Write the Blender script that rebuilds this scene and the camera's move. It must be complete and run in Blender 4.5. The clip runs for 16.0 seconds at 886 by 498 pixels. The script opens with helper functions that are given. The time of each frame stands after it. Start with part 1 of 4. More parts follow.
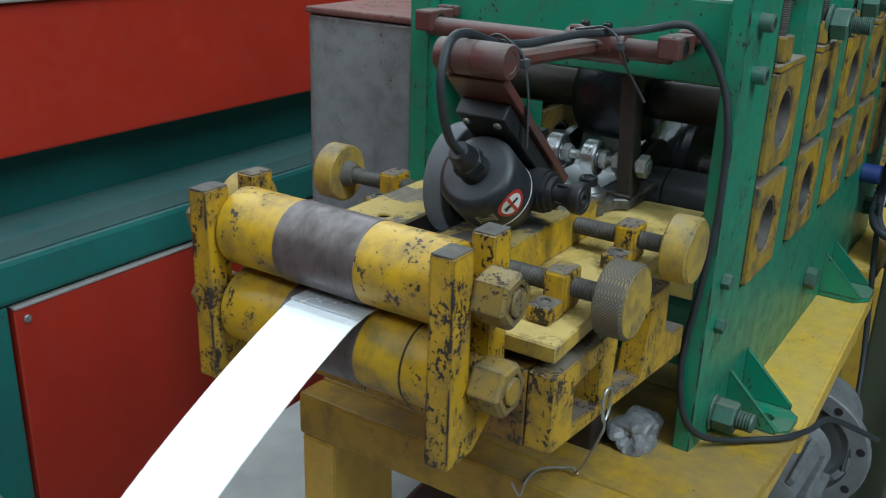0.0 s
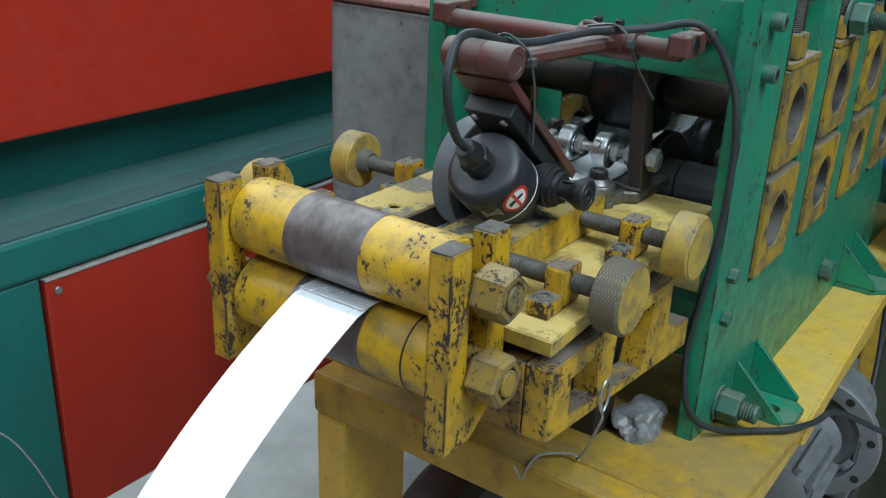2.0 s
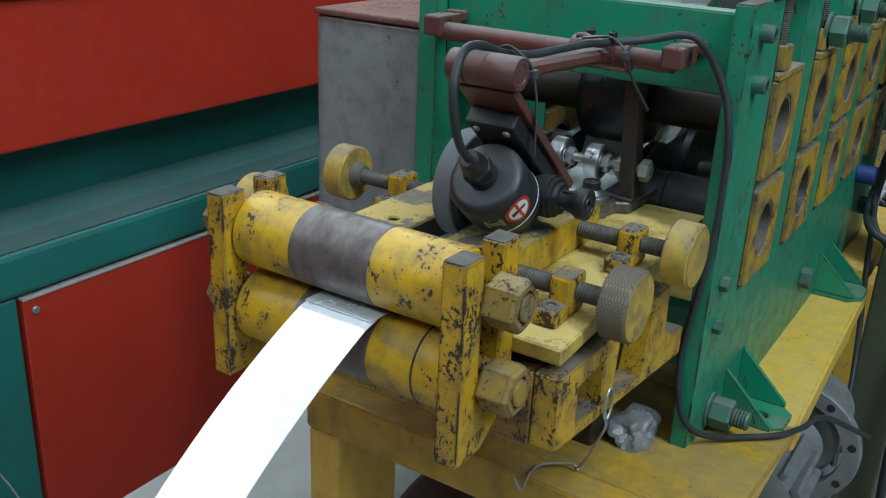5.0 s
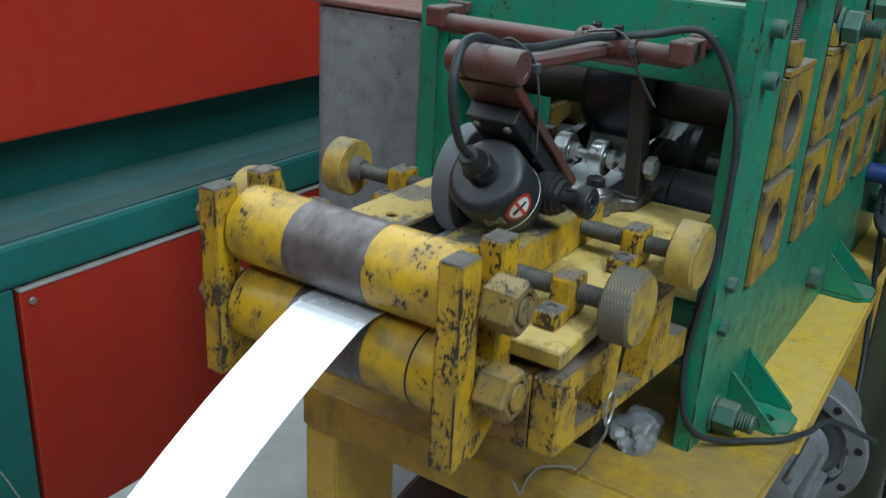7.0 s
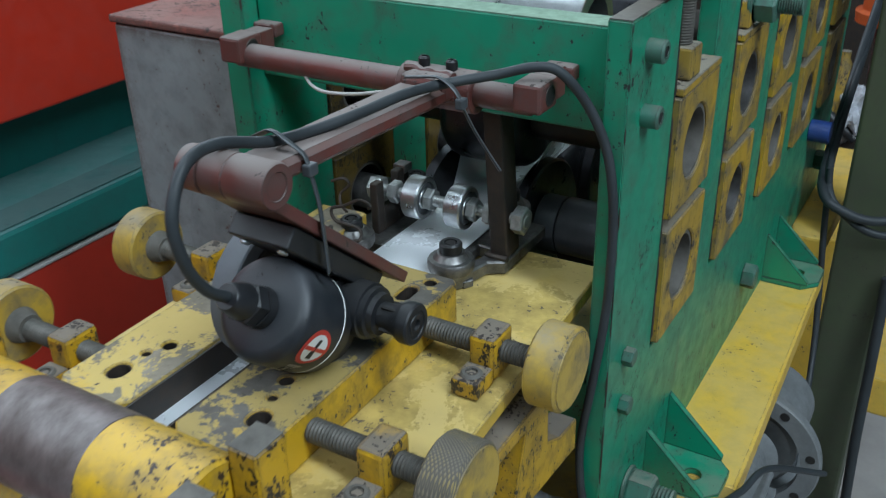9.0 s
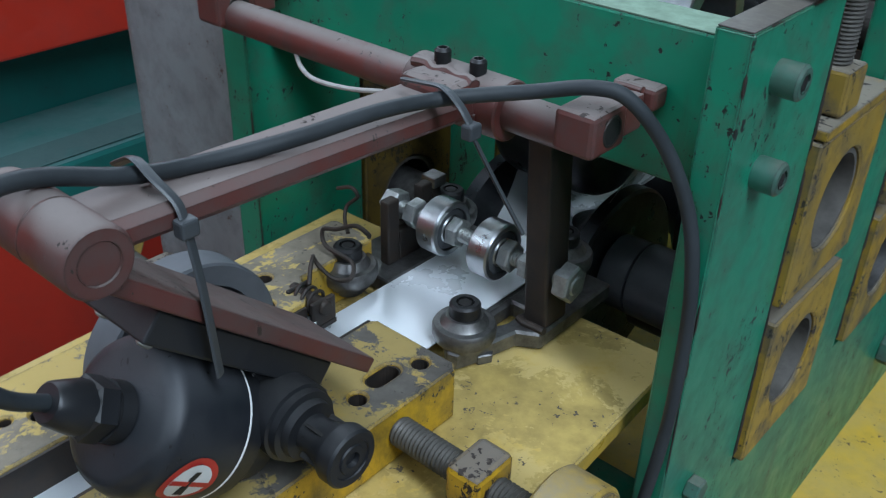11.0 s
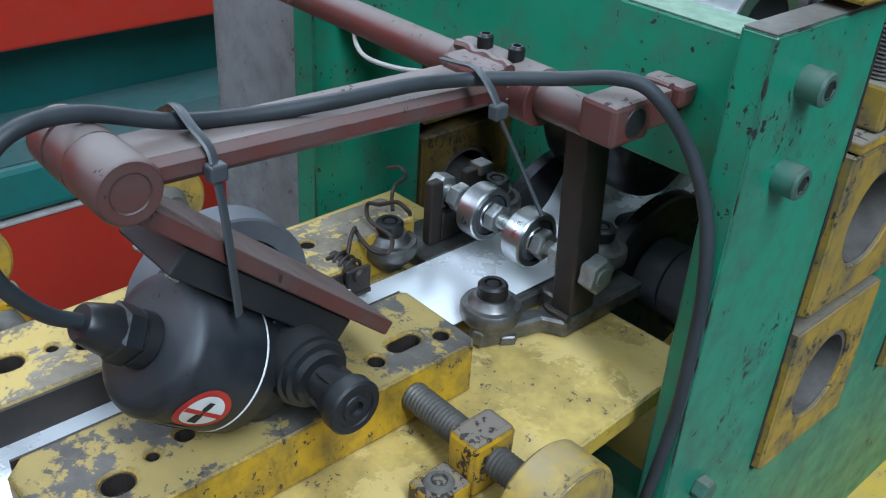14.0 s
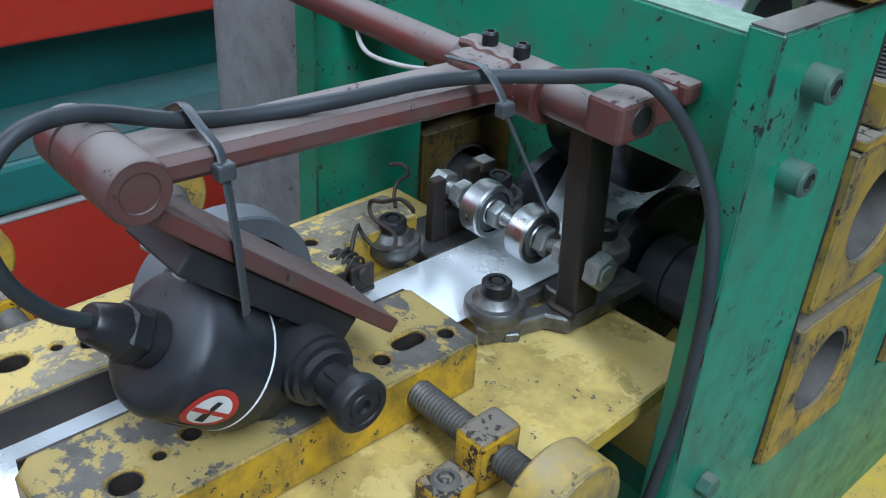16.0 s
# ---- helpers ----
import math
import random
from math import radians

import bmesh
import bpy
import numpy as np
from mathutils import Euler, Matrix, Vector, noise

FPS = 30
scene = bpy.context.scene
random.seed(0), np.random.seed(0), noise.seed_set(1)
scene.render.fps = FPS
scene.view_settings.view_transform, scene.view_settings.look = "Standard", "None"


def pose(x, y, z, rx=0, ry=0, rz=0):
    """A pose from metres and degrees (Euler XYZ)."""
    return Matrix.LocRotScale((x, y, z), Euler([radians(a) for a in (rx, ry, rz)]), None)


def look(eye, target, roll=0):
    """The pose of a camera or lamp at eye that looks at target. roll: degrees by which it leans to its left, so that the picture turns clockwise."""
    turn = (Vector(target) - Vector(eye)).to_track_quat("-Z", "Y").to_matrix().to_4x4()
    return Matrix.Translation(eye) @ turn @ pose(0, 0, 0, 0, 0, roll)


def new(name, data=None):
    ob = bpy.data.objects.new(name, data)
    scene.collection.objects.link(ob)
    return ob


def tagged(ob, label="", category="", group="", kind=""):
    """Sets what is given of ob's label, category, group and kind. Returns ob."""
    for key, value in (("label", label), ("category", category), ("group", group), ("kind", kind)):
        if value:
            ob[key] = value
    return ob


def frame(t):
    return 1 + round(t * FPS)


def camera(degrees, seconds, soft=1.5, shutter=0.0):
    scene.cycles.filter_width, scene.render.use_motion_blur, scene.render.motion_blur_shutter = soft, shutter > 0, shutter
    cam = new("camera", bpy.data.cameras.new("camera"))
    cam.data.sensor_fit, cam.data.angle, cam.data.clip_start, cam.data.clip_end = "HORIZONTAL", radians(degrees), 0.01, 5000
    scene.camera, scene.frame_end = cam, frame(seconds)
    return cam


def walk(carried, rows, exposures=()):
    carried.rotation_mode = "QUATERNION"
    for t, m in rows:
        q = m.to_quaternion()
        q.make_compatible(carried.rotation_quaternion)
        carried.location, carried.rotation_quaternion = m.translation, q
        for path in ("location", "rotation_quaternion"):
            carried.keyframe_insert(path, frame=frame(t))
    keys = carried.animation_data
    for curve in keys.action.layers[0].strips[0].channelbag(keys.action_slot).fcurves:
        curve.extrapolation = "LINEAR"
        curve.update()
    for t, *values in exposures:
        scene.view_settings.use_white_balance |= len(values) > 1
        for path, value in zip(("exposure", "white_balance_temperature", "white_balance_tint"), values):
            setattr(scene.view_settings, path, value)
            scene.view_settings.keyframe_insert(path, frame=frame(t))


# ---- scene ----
cam = camera(50.8, 16.0, 1.15, 0.35)
PATH = [
    (0, (0.366, -0.411, 1.246), (-0.649, 1.159, 0.535), 1.9),
    (0.5, (0.378, -0.384, 1.247), (-0.656, 1.157, 0.502), 1.7),
    (1, (0.385, -0.397, 1.257), (-0.654, 1.126, 0.481), 2.3),
    (1.5, (0.377, -0.402, 1.259), (-0.669, 1.107, 0.468), 2.4),
    (2, (0.389, -0.411, 1.268), (-0.67, 1.101, 0.498), 2.4),
    (2.5, (0.393, -0.416, 1.274), (-0.671, 1.112, 0.545), 2.3),
    (3, (0.388, -0.42, 1.272), (-0.626, 1.147, 0.555), 2.5),
    (3.5, (0.386, -0.425, 1.27), (-0.615, 1.15, 0.551), 2.3),
    (4, (0.379, -0.424, 1.273), (-0.617, 1.153, 0.552), 2.4),
    (4.5, (0.372, -0.427, 1.27), (-0.627, 1.142, 0.537), 2.4),
    (6.8, (0.35, -0.433, 1.247), (-0.635, 1.14, 0.503), 3.6),
    (7, (0.36, -0.411, 1.262), (-0.647, 1.145, 0.509), 3.1),
    (7.5, (0.349, -0.386, 1.288), (-0.651, 1.168, 0.522), 1.1),
    (8, (0.341, -0.364, 1.307), (-0.593, 1.22, 0.519), 1.7),
    (8.5, (0.357, -0.277, 1.315), (-0.563, 1.299, 0.497), 0.2),
    (9, (0.34, -0.177, 1.319), (-0.581, 1.333, 0.385), -1.4),
    (9.5, (0.275, -0.084, 1.3), (-0.607, 1.383, 0.265), -2.9),
    (9.7, (0.256, -0.061, 1.301), (-0.625, 1.396, 0.252), -2.8),
    (11.8, (0.308, 0.021, 1.282), (-0.906, 1.23, 0.252), 3.6),
    (12, (0.31, 0.021, 1.283), (-0.909, 1.225, 0.252), 3.6),
    (12.5, (0.321, 0.021, 1.284), (-0.907, 1.22, 0.257), 3.5),
    (13, (0.332, 0.017, 1.29), (-0.908, 1.21, 0.27), 3.3),
    (13.5, (0.331, 0.014, 1.289), (-0.911, 1.205, 0.269), 3.5),
    (14, (0.323, 0.014, 1.286), (-0.915, 1.2, 0.257), 3.7),
    (14.5, (0.324, 0.009, 1.286), (-0.914, 1.193, 0.254), 3.6),
    (15, (0.327, 0.008, 1.286), (-0.911, 1.194, 0.257), 3.6),
    (15.5, (0.322, 0.01, 1.286), (-0.913, 1.197, 0.254), 3.6),
    (16, (0.319, 0.011, 1.287), (-0.907, 1.202, 0.248), 3.8),
]
EXPOSURES = [(0, -0.44, 6270, 9), (0.5, -0.25, 6270, 8), (1.5, -0.17, 6270, 8), (3.5, -0.29, 6270, 8), (4.5, -0.40, 6270, 8), (7, -0.35, 6250, 8), (8, -0.38, 6180, 8), (9, -0.37, 6100, 10), (9.7, -0.39, 6000, 12), (11.8, -0.54, 5900, 14), (12, -0.51, 5900, 14), (12.5, -0.31, 5900, 14), (13.5, -0.13, 5830, 14), (14.5, -0.05, 5830, 14), (16, -0.05, 5790, 14)]
walk(cam, [(t, look(eye, target, roll)) for t, eye, target, roll in PATH], EXPOSURES)

# ---- light ----
world = bpy.data.worlds.new("hall")
scene.world = world
world.use_nodes = True
world.node_tree.nodes["Background"].inputs[0].default_value = (0.75, 0.88, 1.0, 1)
world.node_tree.nodes["Background"].inputs[1].default_value = 0.12


def lamp(name, eye, target, sx, sy, watts, color):
    data = bpy.data.lights.new(name, "AREA")
    data.shape, data.size, data.size_y, data.energy, data.color = "RECTANGLE", sx, sy, watts, color
    ob = new(name, data)
    ob.matrix_world = look(eye, target)
    return tagged(ob, "long cool white strip light under the hall roof", "lamp", "hall lights")


COOL = (0.79, 0.93, 1.0)
lamp("ceiling_light", (1.9, -0.3, 3.3), (0.1, 0.2, 1.0), 0.5, 2.4, 115, COOL)
lamp("ceiling_light", (-0.4, 0.2, 3.8), (-0.1, 0.2, 1.0), 0.5, 3.0, 30, COOL)
lamp("ceiling_light", (0.6, -2.2, 3.6), (0.0, 0.2, 1.0), 3.0, 0.5, 58, COOL)
lamp("ceiling_light", (-2.6, 1.2, 3.15), (-0.3, 1.0, 1.0), 9.0, 1.6, 270, COOL)

# ---- materials ----


class Nodes:
    """Short hand for one node material."""

    def __init__(self, name):
        self.mat = bpy.data.materials.new(name)
        self.mat.use_nodes = True
        self.tree = self.mat.node_tree
        self.bsdf = self.tree.nodes["Principled BSDF"]
        co = self.tree.nodes.new("ShaderNodeTexCoord")
        info = self.tree.nodes.new("ShaderNodeObjectInfo")
        shift = self.tree.nodes.new("ShaderNodeVectorMath")
        shift.operation = "ADD"
        self.tree.links.new(co.outputs["Object"], shift.inputs[0])
        self.tree.links.new(info.outputs["Random"], shift.inputs[1])
        self.co = shift.outputs[0]

    def link(self, a, b):
        self.tree.links.new(a, b)

    def noise(self, scale, detail=5.0, rough=0.6, stretch=None, distort=0.0):
        n = self.tree.nodes.new("ShaderNodeTexNoise")
        n.inputs["Scale"].default_value, n.inputs["Detail"].default_value = scale, detail
        n.inputs["Roughness"].default_value, n.inputs["Distortion"].default_value = rough, distort
        src = self.co
        if stretch:
            m = self.tree.nodes.new("ShaderNodeMapping")
            m.inputs["Scale"].default_value = stretch
            self.link(src, m.inputs["Vector"])
            src = m.outputs[0]
        self.link(src, n.inputs["Vector"])
        return n.outputs["Fac"]

    def ramp(self, fac, lo, hi, a=0.0, b=1.0):
        r = self.tree.nodes.new("ShaderNodeMapRange")
        r.inputs["From Min"].default_value, r.inputs["From Max"].default_value = lo, hi
        r.inputs["To Min"].default_value, r.inputs["To Max"].default_value = a, b
        self.link(fac, r.inputs["Value"])
        return r.outputs[0]

    def math(self, op, a, b):
        m = self.tree.nodes.new("ShaderNodeMath")
        m.operation = op
        for i, v in enumerate((a, b)):
            if isinstance(v, (int, float)):
                m.inputs[i].default_value = v
            else:
                self.link(v, m.inputs[i])
        return m.outputs[0]

    def mix(self, fac, a, b):
        m = self.tree.nodes.new("ShaderNodeMix")
        m.data_type = "RGBA"
        for sock, v in ((m.inputs[0], fac), (m.inputs[6], a), (m.inputs[7], b)):
            if isinstance(v, (int, float)):
                sock.default_value = v
            elif isinstance(v, tuple):
                sock.default_value = (*v, 1)
            else:
                self.link(v, sock)
        return m.outputs[2]

    def edges(self, radius):
        """1 along sharp edges, 0 on flats."""
        b = self.tree.nodes.new("ShaderNodeBevel")
        b.samples = 4
        b.inputs["Radius"].default_value = radius
        g = self.tree.nodes.new("ShaderNodeNewGeometry")
        d = self.tree.nodes.new("ShaderNodeVectorMath")
        d.operation = "DOT_PRODUCT"
        self.link(b.outputs[0], d.inputs[0])
        self.link(g.outputs["Normal"], d.inputs[1])
        return self.ramp(d.outputs["Value"], 0.99, 0.8)

    def top(self):
        g = self.tree.nodes.new("ShaderNodeNewGeometry")
        s = self.tree.nodes.new("ShaderNodeSeparateXYZ")
        self.link(g.outputs["Normal"], s.inputs[0])
        return self.ramp(s.outputs["Z"], 0.5, 0.95)

    def bump(self, height, strength, distance=0.001):
        b = self.tree.nodes.new("ShaderNodeBump")
        b.inputs["Strength"].default_value, b.inputs["Distance"].default_value = strength, distance
        self.link(height, b.inputs["Height"])
        self.link(b.outputs[0], self.bsdf.inputs["Normal"])

    def put(self, color, rough, metal=0.0):
        for key, v in (("Base Color", color), ("Roughness", rough), ("Metallic", metal)):
            s = self.bsdf.inputs[key]
            if isinstance(v, (int, float)):
                s.default_value = v
            elif isinstance(v, tuple):
                s.default_value = (*v, 1)
            else:
                self.link(v, s)
        return self.mat


def painted(name, color, faded, chip, dust, chips=0.5, dusty=0.5, rough=0.42, edge=0.0015, grime=0.5, patch=None, cover=0.38, wear=0.42):
    """Shop paint: faded patches, dust on top faces, chips and worn edges down to the primer."""
    n = Nodes(name)
    big, mid, fine = n.noise(9, 4), n.noise(45, 6, 0.65), n.noise(300, 4, 0.6, distort=0.6)
    base = n.mix(n.ramp(big, 0.35, 0.7), color, faded)
    base = n.mix(n.math("MULTIPLY", n.ramp(mid, 0.45, 0.72), grime), base, tuple(c * 0.45 for c in dust))
    smear = n.ramp(n.noise(26, 6, 0.7, (1, 1, 0.45), 0.7), 0.56, 0.74)
    base = n.mix(n.math("MULTIPLY", smear, min(1.0, grime * 0.9)), base, tuple(c * 0.3 for c in dust))
    dustf = n.math("MULTIPLY", n.math("MULTIPLY", n.top(), n.ramp(n.noise(22, 6, 0.7), cover, cover + 0.2)), dusty)
    base = n.mix(dustf, base, dust)
    where = n.math("MULTIPLY", n.ramp(n.noise(17, 3, 0.6, distort=1.0), 0.36, 0.66), 0.09)
    scar = n.noise(200, 4, 0.62, (1, 1, 0.35), 0.8)
    pick = n.math("ADD", n.math("ADD", n.math("MULTIPLY", fine, 0.4), n.math("MULTIPLY", scar, 0.35)), n.math("MULTIPLY", mid, 0.25))
    spots = n.ramp(n.math("ADD", pick, where), 0.695 - 0.1 * chips, 0.707 - 0.1 * chips)
    worn = n.math("MULTIPLY", n.edges(edge), n.ramp(n.noise(120, 5, 0.7), wear, wear + 0.08))
    bare = n.math("MAXIMUM", spots, worn)
    if patch:
        flake = n.math("ADD", n.math("MULTIPLY", n.noise(17, 6, 0.68, distort=0.5), 0.85), n.math("MULTIPLY", fine, 0.15))
        rubbed = n.math("MULTIPLY", n.ramp(flake, 0.490, 0.515), n.top())
        base = n.mix(rubbed, base, n.mix(n.ramp(mid, 0.35, 0.65), patch, tuple(c * 0.6 for c in patch)))
    base = n.mix(bare, base, chip)
    n.bump(n.math("SUBTRACT", n.math("MULTIPLY", fine, 0.25), n.math("MULTIPLY", bare, 0.6)), 0.5, 0.0006)
    return n.put(base, n.math("ADD", n.ramp(mid, 0.3, 0.7, rough - 0.08, rough + 0.14), n.math("MULTIPLY", dustf, 0.3)))


def metal(name, color, dark, rough, metallic=1.0, scale=60, stretch=None):
    n = Nodes(name)
    a, b = n.noise(scale, 6, 0.65, stretch), n.noise(scale * 5, 3)
    base = n.mix(n.ramp(a, 0.35, 0.68), color, dark)
    n.bump(n.math("ADD", a, n.math("MULTIPLY", b, 0.5)), 0.25, 0.0004)
    return n.put(base, n.ramp(a, 0.3, 0.7, rough - 0.07, rough + 0.15), metallic)


def plain(name, color, rough, vary=0.75, scale=40, metallic=0.0, bump=0.2, gloss=0.5):
    n = Nodes(name)
    n.bsdf.inputs["Specular IOR Level"].default_value = gloss
    a = n.noise(scale, 6, 0.65)
    base = n.mix(n.ramp(a, 0.35, 0.7), color, tuple(c * vary for c in color))
    n.bump(n.noise(scale * 7, 3), bump, 0.0004)
    return n.put(base, n.ramp(a, 0.3, 0.7, rough - 0.06, rough + 0.12), metallic)


YELLOW = painted("yellow_paint", (0.58, 0.33, 0.010), (0.42, 0.245, 0.014), (0.030, 0.021, 0.016), (0.15, 0.13, 0.11), 1.05, 0.95, 0.38, edge=0.0034, grime=0.75, cover=0.26, wear=0.34)
YELLOW_ROLL = painted("yellow_roller_paint", (0.60, 0.36, 0.012), (0.53, 0.31, 0.014), (0.045, 0.03, 0.02), (0.30, 0.24, 0.14), 0.82, 0.2, 0.36, edge=0.002, grime=0.75)
YELLOW_BED = painted("yellow_bed_paint", (0.57, 0.365, 0.035), (0.49, 0.325, 0.06), (0.10, 0.08, 0.055), (0.57, 0.43, 0.165), 0.5, 0.85, 0.32, edge=0.003, grime=0.8, patch=(0.53, 0.385, 0.115), cover=0.28)
YELLOW_RAIL = painted("yellow_rail_paint", (0.58, 0.34, 0.010), (0.48, 0.285, 0.018), (0.05, 0.042, 0.034), (0.30, 0.225, 0.08), 0.62, 0.9, 0.45, edge=0.004, grime=0.95, patch=(0.112, 0.100, 0.084), cover=0.24)
# Paler rail paint with less grime and lighter bare patches, for the left rail
YELLOW_RAIL_PALE = painted("pale_rail_paint", (0.60, 0.37, 0.02), (0.52, 0.33, 0.035), (0.07, 0.058, 0.045), (0.52, 0.385, 0.13), 0.5, 0.85, 0.42, edge=0.004, grime=0.45, patch=(0.24, 0.205, 0.15), cover=0.26)
YELLOW_BENCH = painted("yellow_bench_paint", (0.70, 0.44, 0.05), (0.66, 0.43, 0.07), (0.12, 0.08, 0.05), (0.50, 0.40, 0.19), 0.36, 0.35, 0.42, edge=0.003, grime=0.28)
# Browner than the bench top: grime, plus shade near the feed table in the colour
YELLOW_FRONT = painted("shaded_grimy_bench_paint", (0.50, 0.30, 0.022), (0.42, 0.26, 0.03), (0.07, 0.05, 0.035), (0.24, 0.18, 0.09), 0.35, 0.6, 0.48, edge=0.003, grime=0.5)
YELLOW_DULL = painted("yellow_chock_paint", (0.47, 0.275, 0.012), (0.24, 0.165, 0.04), (0.03, 0.024, 0.02), (0.19, 0.17, 0.135), 0.75, 0.95, edge=0.003, grime=1.0, cover=0.25, wear=0.36)
# Chock paint darkened for the shade inside the mill, with some grime
YELLOW_SHADED = painted("shaded_grimy_yellow", (0.15, 0.095, 0.014), (0.08, 0.055, 0.016), (0.02, 0.016, 0.013), (0.06, 0.05, 0.035), 1.0, 0.6, 0.42, edge=0.004, grime=1.0)
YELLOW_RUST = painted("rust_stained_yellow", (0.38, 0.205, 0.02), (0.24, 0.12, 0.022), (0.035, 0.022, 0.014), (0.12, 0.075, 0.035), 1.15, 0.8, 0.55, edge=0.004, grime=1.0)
GREEN = painted("green_paint", (0.011, 0.235, 0.130), (0.014, 0.19, 0.108), (0.014, 0.022, 0.019), (0.17, 0.20, 0.15), 0.60, 0.6, 0.36, edge=0.0030, grime=0.5, wear=0.36)
TEAL = painted("teal_paint", (0.010, 0.155, 0.135), (0.012, 0.135, 0.118), (0.03, 0.04, 0.04), (0.10, 0.19, 0.185), 0.0, 0.75, 0.5, grime=0.2, cover=0.28)
TEAL_DUST = painted("dusty_teal_paint", (0.022, 0.125, 0.115), (0.035, 0.125, 0.118), (0.03, 0.04, 0.04), (0.075, 0.135, 0.13), 0.1, 0.9, 0.6, grime=0.5, cover=0.30)
RED = painted("red_paint", (0.44, 0.025, 0.010), (0.40, 0.026, 0.012), (0.12, 0.05, 0.04), (0.40, 0.15, 0.12), 0.0, 0.25, 0.45, grime=0.08)
BROWN = painted("brown_primer", (0.120, 0.031, 0.025), (0.085, 0.036, 0.031), (0.035, 0.024, 0.02), (0.18, 0.152, 0.14), 0.5, 0.9, 0.40, grime=0.6, cover=0.22)
GREY_BOX = painted("grey_box_paint", (0.27, 0.30, 0.305), (0.19, 0.21, 0.215), (0.10, 0.065, 0.052), (0.22, 0.215, 0.21), 0.45, 0.7, 0.45, edge=0.020, grime=0.5, wear=0.38)
LID = painted("rusty_red_lid", (0.30, 0.075, 0.055), (0.17, 0.085, 0.07), (0.06, 0.04, 0.035), (0.27, 0.16, 0.14), 0.8, 0.8, 0.6, edge=0.012, grime=0.6)
OLIVE = painted("olive_paint", (0.06, 0.075, 0.04), (0.05, 0.06, 0.035), (0.03, 0.03, 0.02), (0.15, 0.14, 0.10), 0.2, 0.3, 0.5)
STEEL_DARK = metal("oily_dark_steel", (0.235, 0.23, 0.225), (0.09, 0.085, 0.08), 0.40, 0.8)
STEEL_RUST = metal("rusty_black_steel", (0.036, 0.032, 0.029), (0.064, 0.047, 0.037), 0.52, 0.45, 90)
STEEL_BAND = metal("worn_roll_steel", (0.165, 0.14, 0.135), (0.085, 0.068, 0.062), 0.36, 0.35, 55, (1.6, 1, 1))
STEEL_BRIGHT = metal("bearing_steel", (0.50, 0.51, 0.52), (0.34, 0.35, 0.36), 0.32, 1.0)
ZINC = metal("zinc_bolt", (0.46, 0.475, 0.47), (0.27, 0.28, 0.265), 0.40, 0.7, 120)
THREAD = metal("dusty_thread_steel", (0.14, 0.13, 0.115), (0.085, 0.08, 0.07), 0.6, 0.5)
BLACK_OXIDE = metal("black_oxide_steel", (0.036, 0.036, 0.038), (0.022, 0.021, 0.021), 0.42, 0.6, 120)
ROLL_BLACK = metal("black_forming_roll", (0.055, 0.055, 0.062), (0.032, 0.032, 0.036), 0.30, 0.8)
STRIP = metal("galvanised_strip", (0.90, 0.92, 0.945), (0.87, 0.895, 0.92), 0.22, 0.32, 9)
PLASTIC = painted("dusty_black_plastic", (0.011, 0.012, 0.014), (0.018, 0.019, 0.022), (0.006, 0.006, 0.006), (0.042, 0.041, 0.040), 0.1, 0.5, 0.42, edge=0.0005, grime=0.3, cover=0.34)
RUBBER = plain("dusty_rubber", (0.055, 0.06, 0.065), 0.62, 1.4)
CABLE = plain("cable_sheath", (0.022, 0.026, 0.029), 0.5, 1.5, gloss=0.35)
TIE = plain("grey_nylon", (0.045, 0.05, 0.055), 0.42, 1.3)
GREY_WHEEL = plain("grey_tyre", (0.14, 0.15, 0.165), 0.6, 0.8)
PALE = plain("pale_edge", (0.40, 0.38, 0.36), 0.6)
HOUSING = painted("dusty_black_housing", (0.012, 0.014, 0.018), (0.030, 0.033, 0.038), (0.005, 0.005, 0.006), (0.070, 0.073, 0.080), 0.45, 0.7, 0.36, edge=0.0012, grime=0.35, cover=0.28)
NYLON = plain("black_nylon", (0.042, 0.044, 0.049), 0.36, 1.6)
DUSTY_STEEL = plain("dust_coated_steel", (0.125, 0.115, 0.10), 0.7, 0.55, 70)
# Black that paints the shade inside sockets, bores and slits
HOLE = plain("hole_shade_black", (0.012, 0.011, 0.010), 0.6)
WHITE = plain("white_print", (0.75, 0.75, 0.73), 0.5, 0.9)
RED_PRINT = plain("red_print", (0.50, 0.03, 0.025), 0.4, 0.9)
BLACK_PRINT = plain("black_print", (0.02, 0.02, 0.02), 0.5)
CONCRETE = plain("dusty_concrete", (0.42, 0.405, 0.385), 0.8, 0.75, 6, 0, 0.4)
WALL = plain("hall_wall", (0.16, 0.17, 0.17), 0.85, 0.7, 2)
MOTOR = plain("grey_motor_paint", (0.17, 0.18, 0.185), 0.5, 0.7, 60)
BLUE = plain("blue_cap", (0.02, 0.05, 0.20), 0.4)
ORANGE = plain("orange_paint", (0.55, 0.10, 0.02), 0.5)
GREEN_BOLT = painted("green_bolt_paint", (0.030, 0.145, 0.100), (0.060, 0.125, 0.098), (0.04, 0.04, 0.035), (0.17, 0.18, 0.145), 0.6, 0.8, edge=0.002, grime=0.7)
YELLOW_NUT = painted("yellow_nut_paint", (0.36, 0.215, 0.018), (0.23, 0.155, 0.045), (0.045, 0.034, 0.025), (0.30, 0.26, 0.18), 0.95, 0.7, edge=0.004, grime=0.9, wear=0.36)


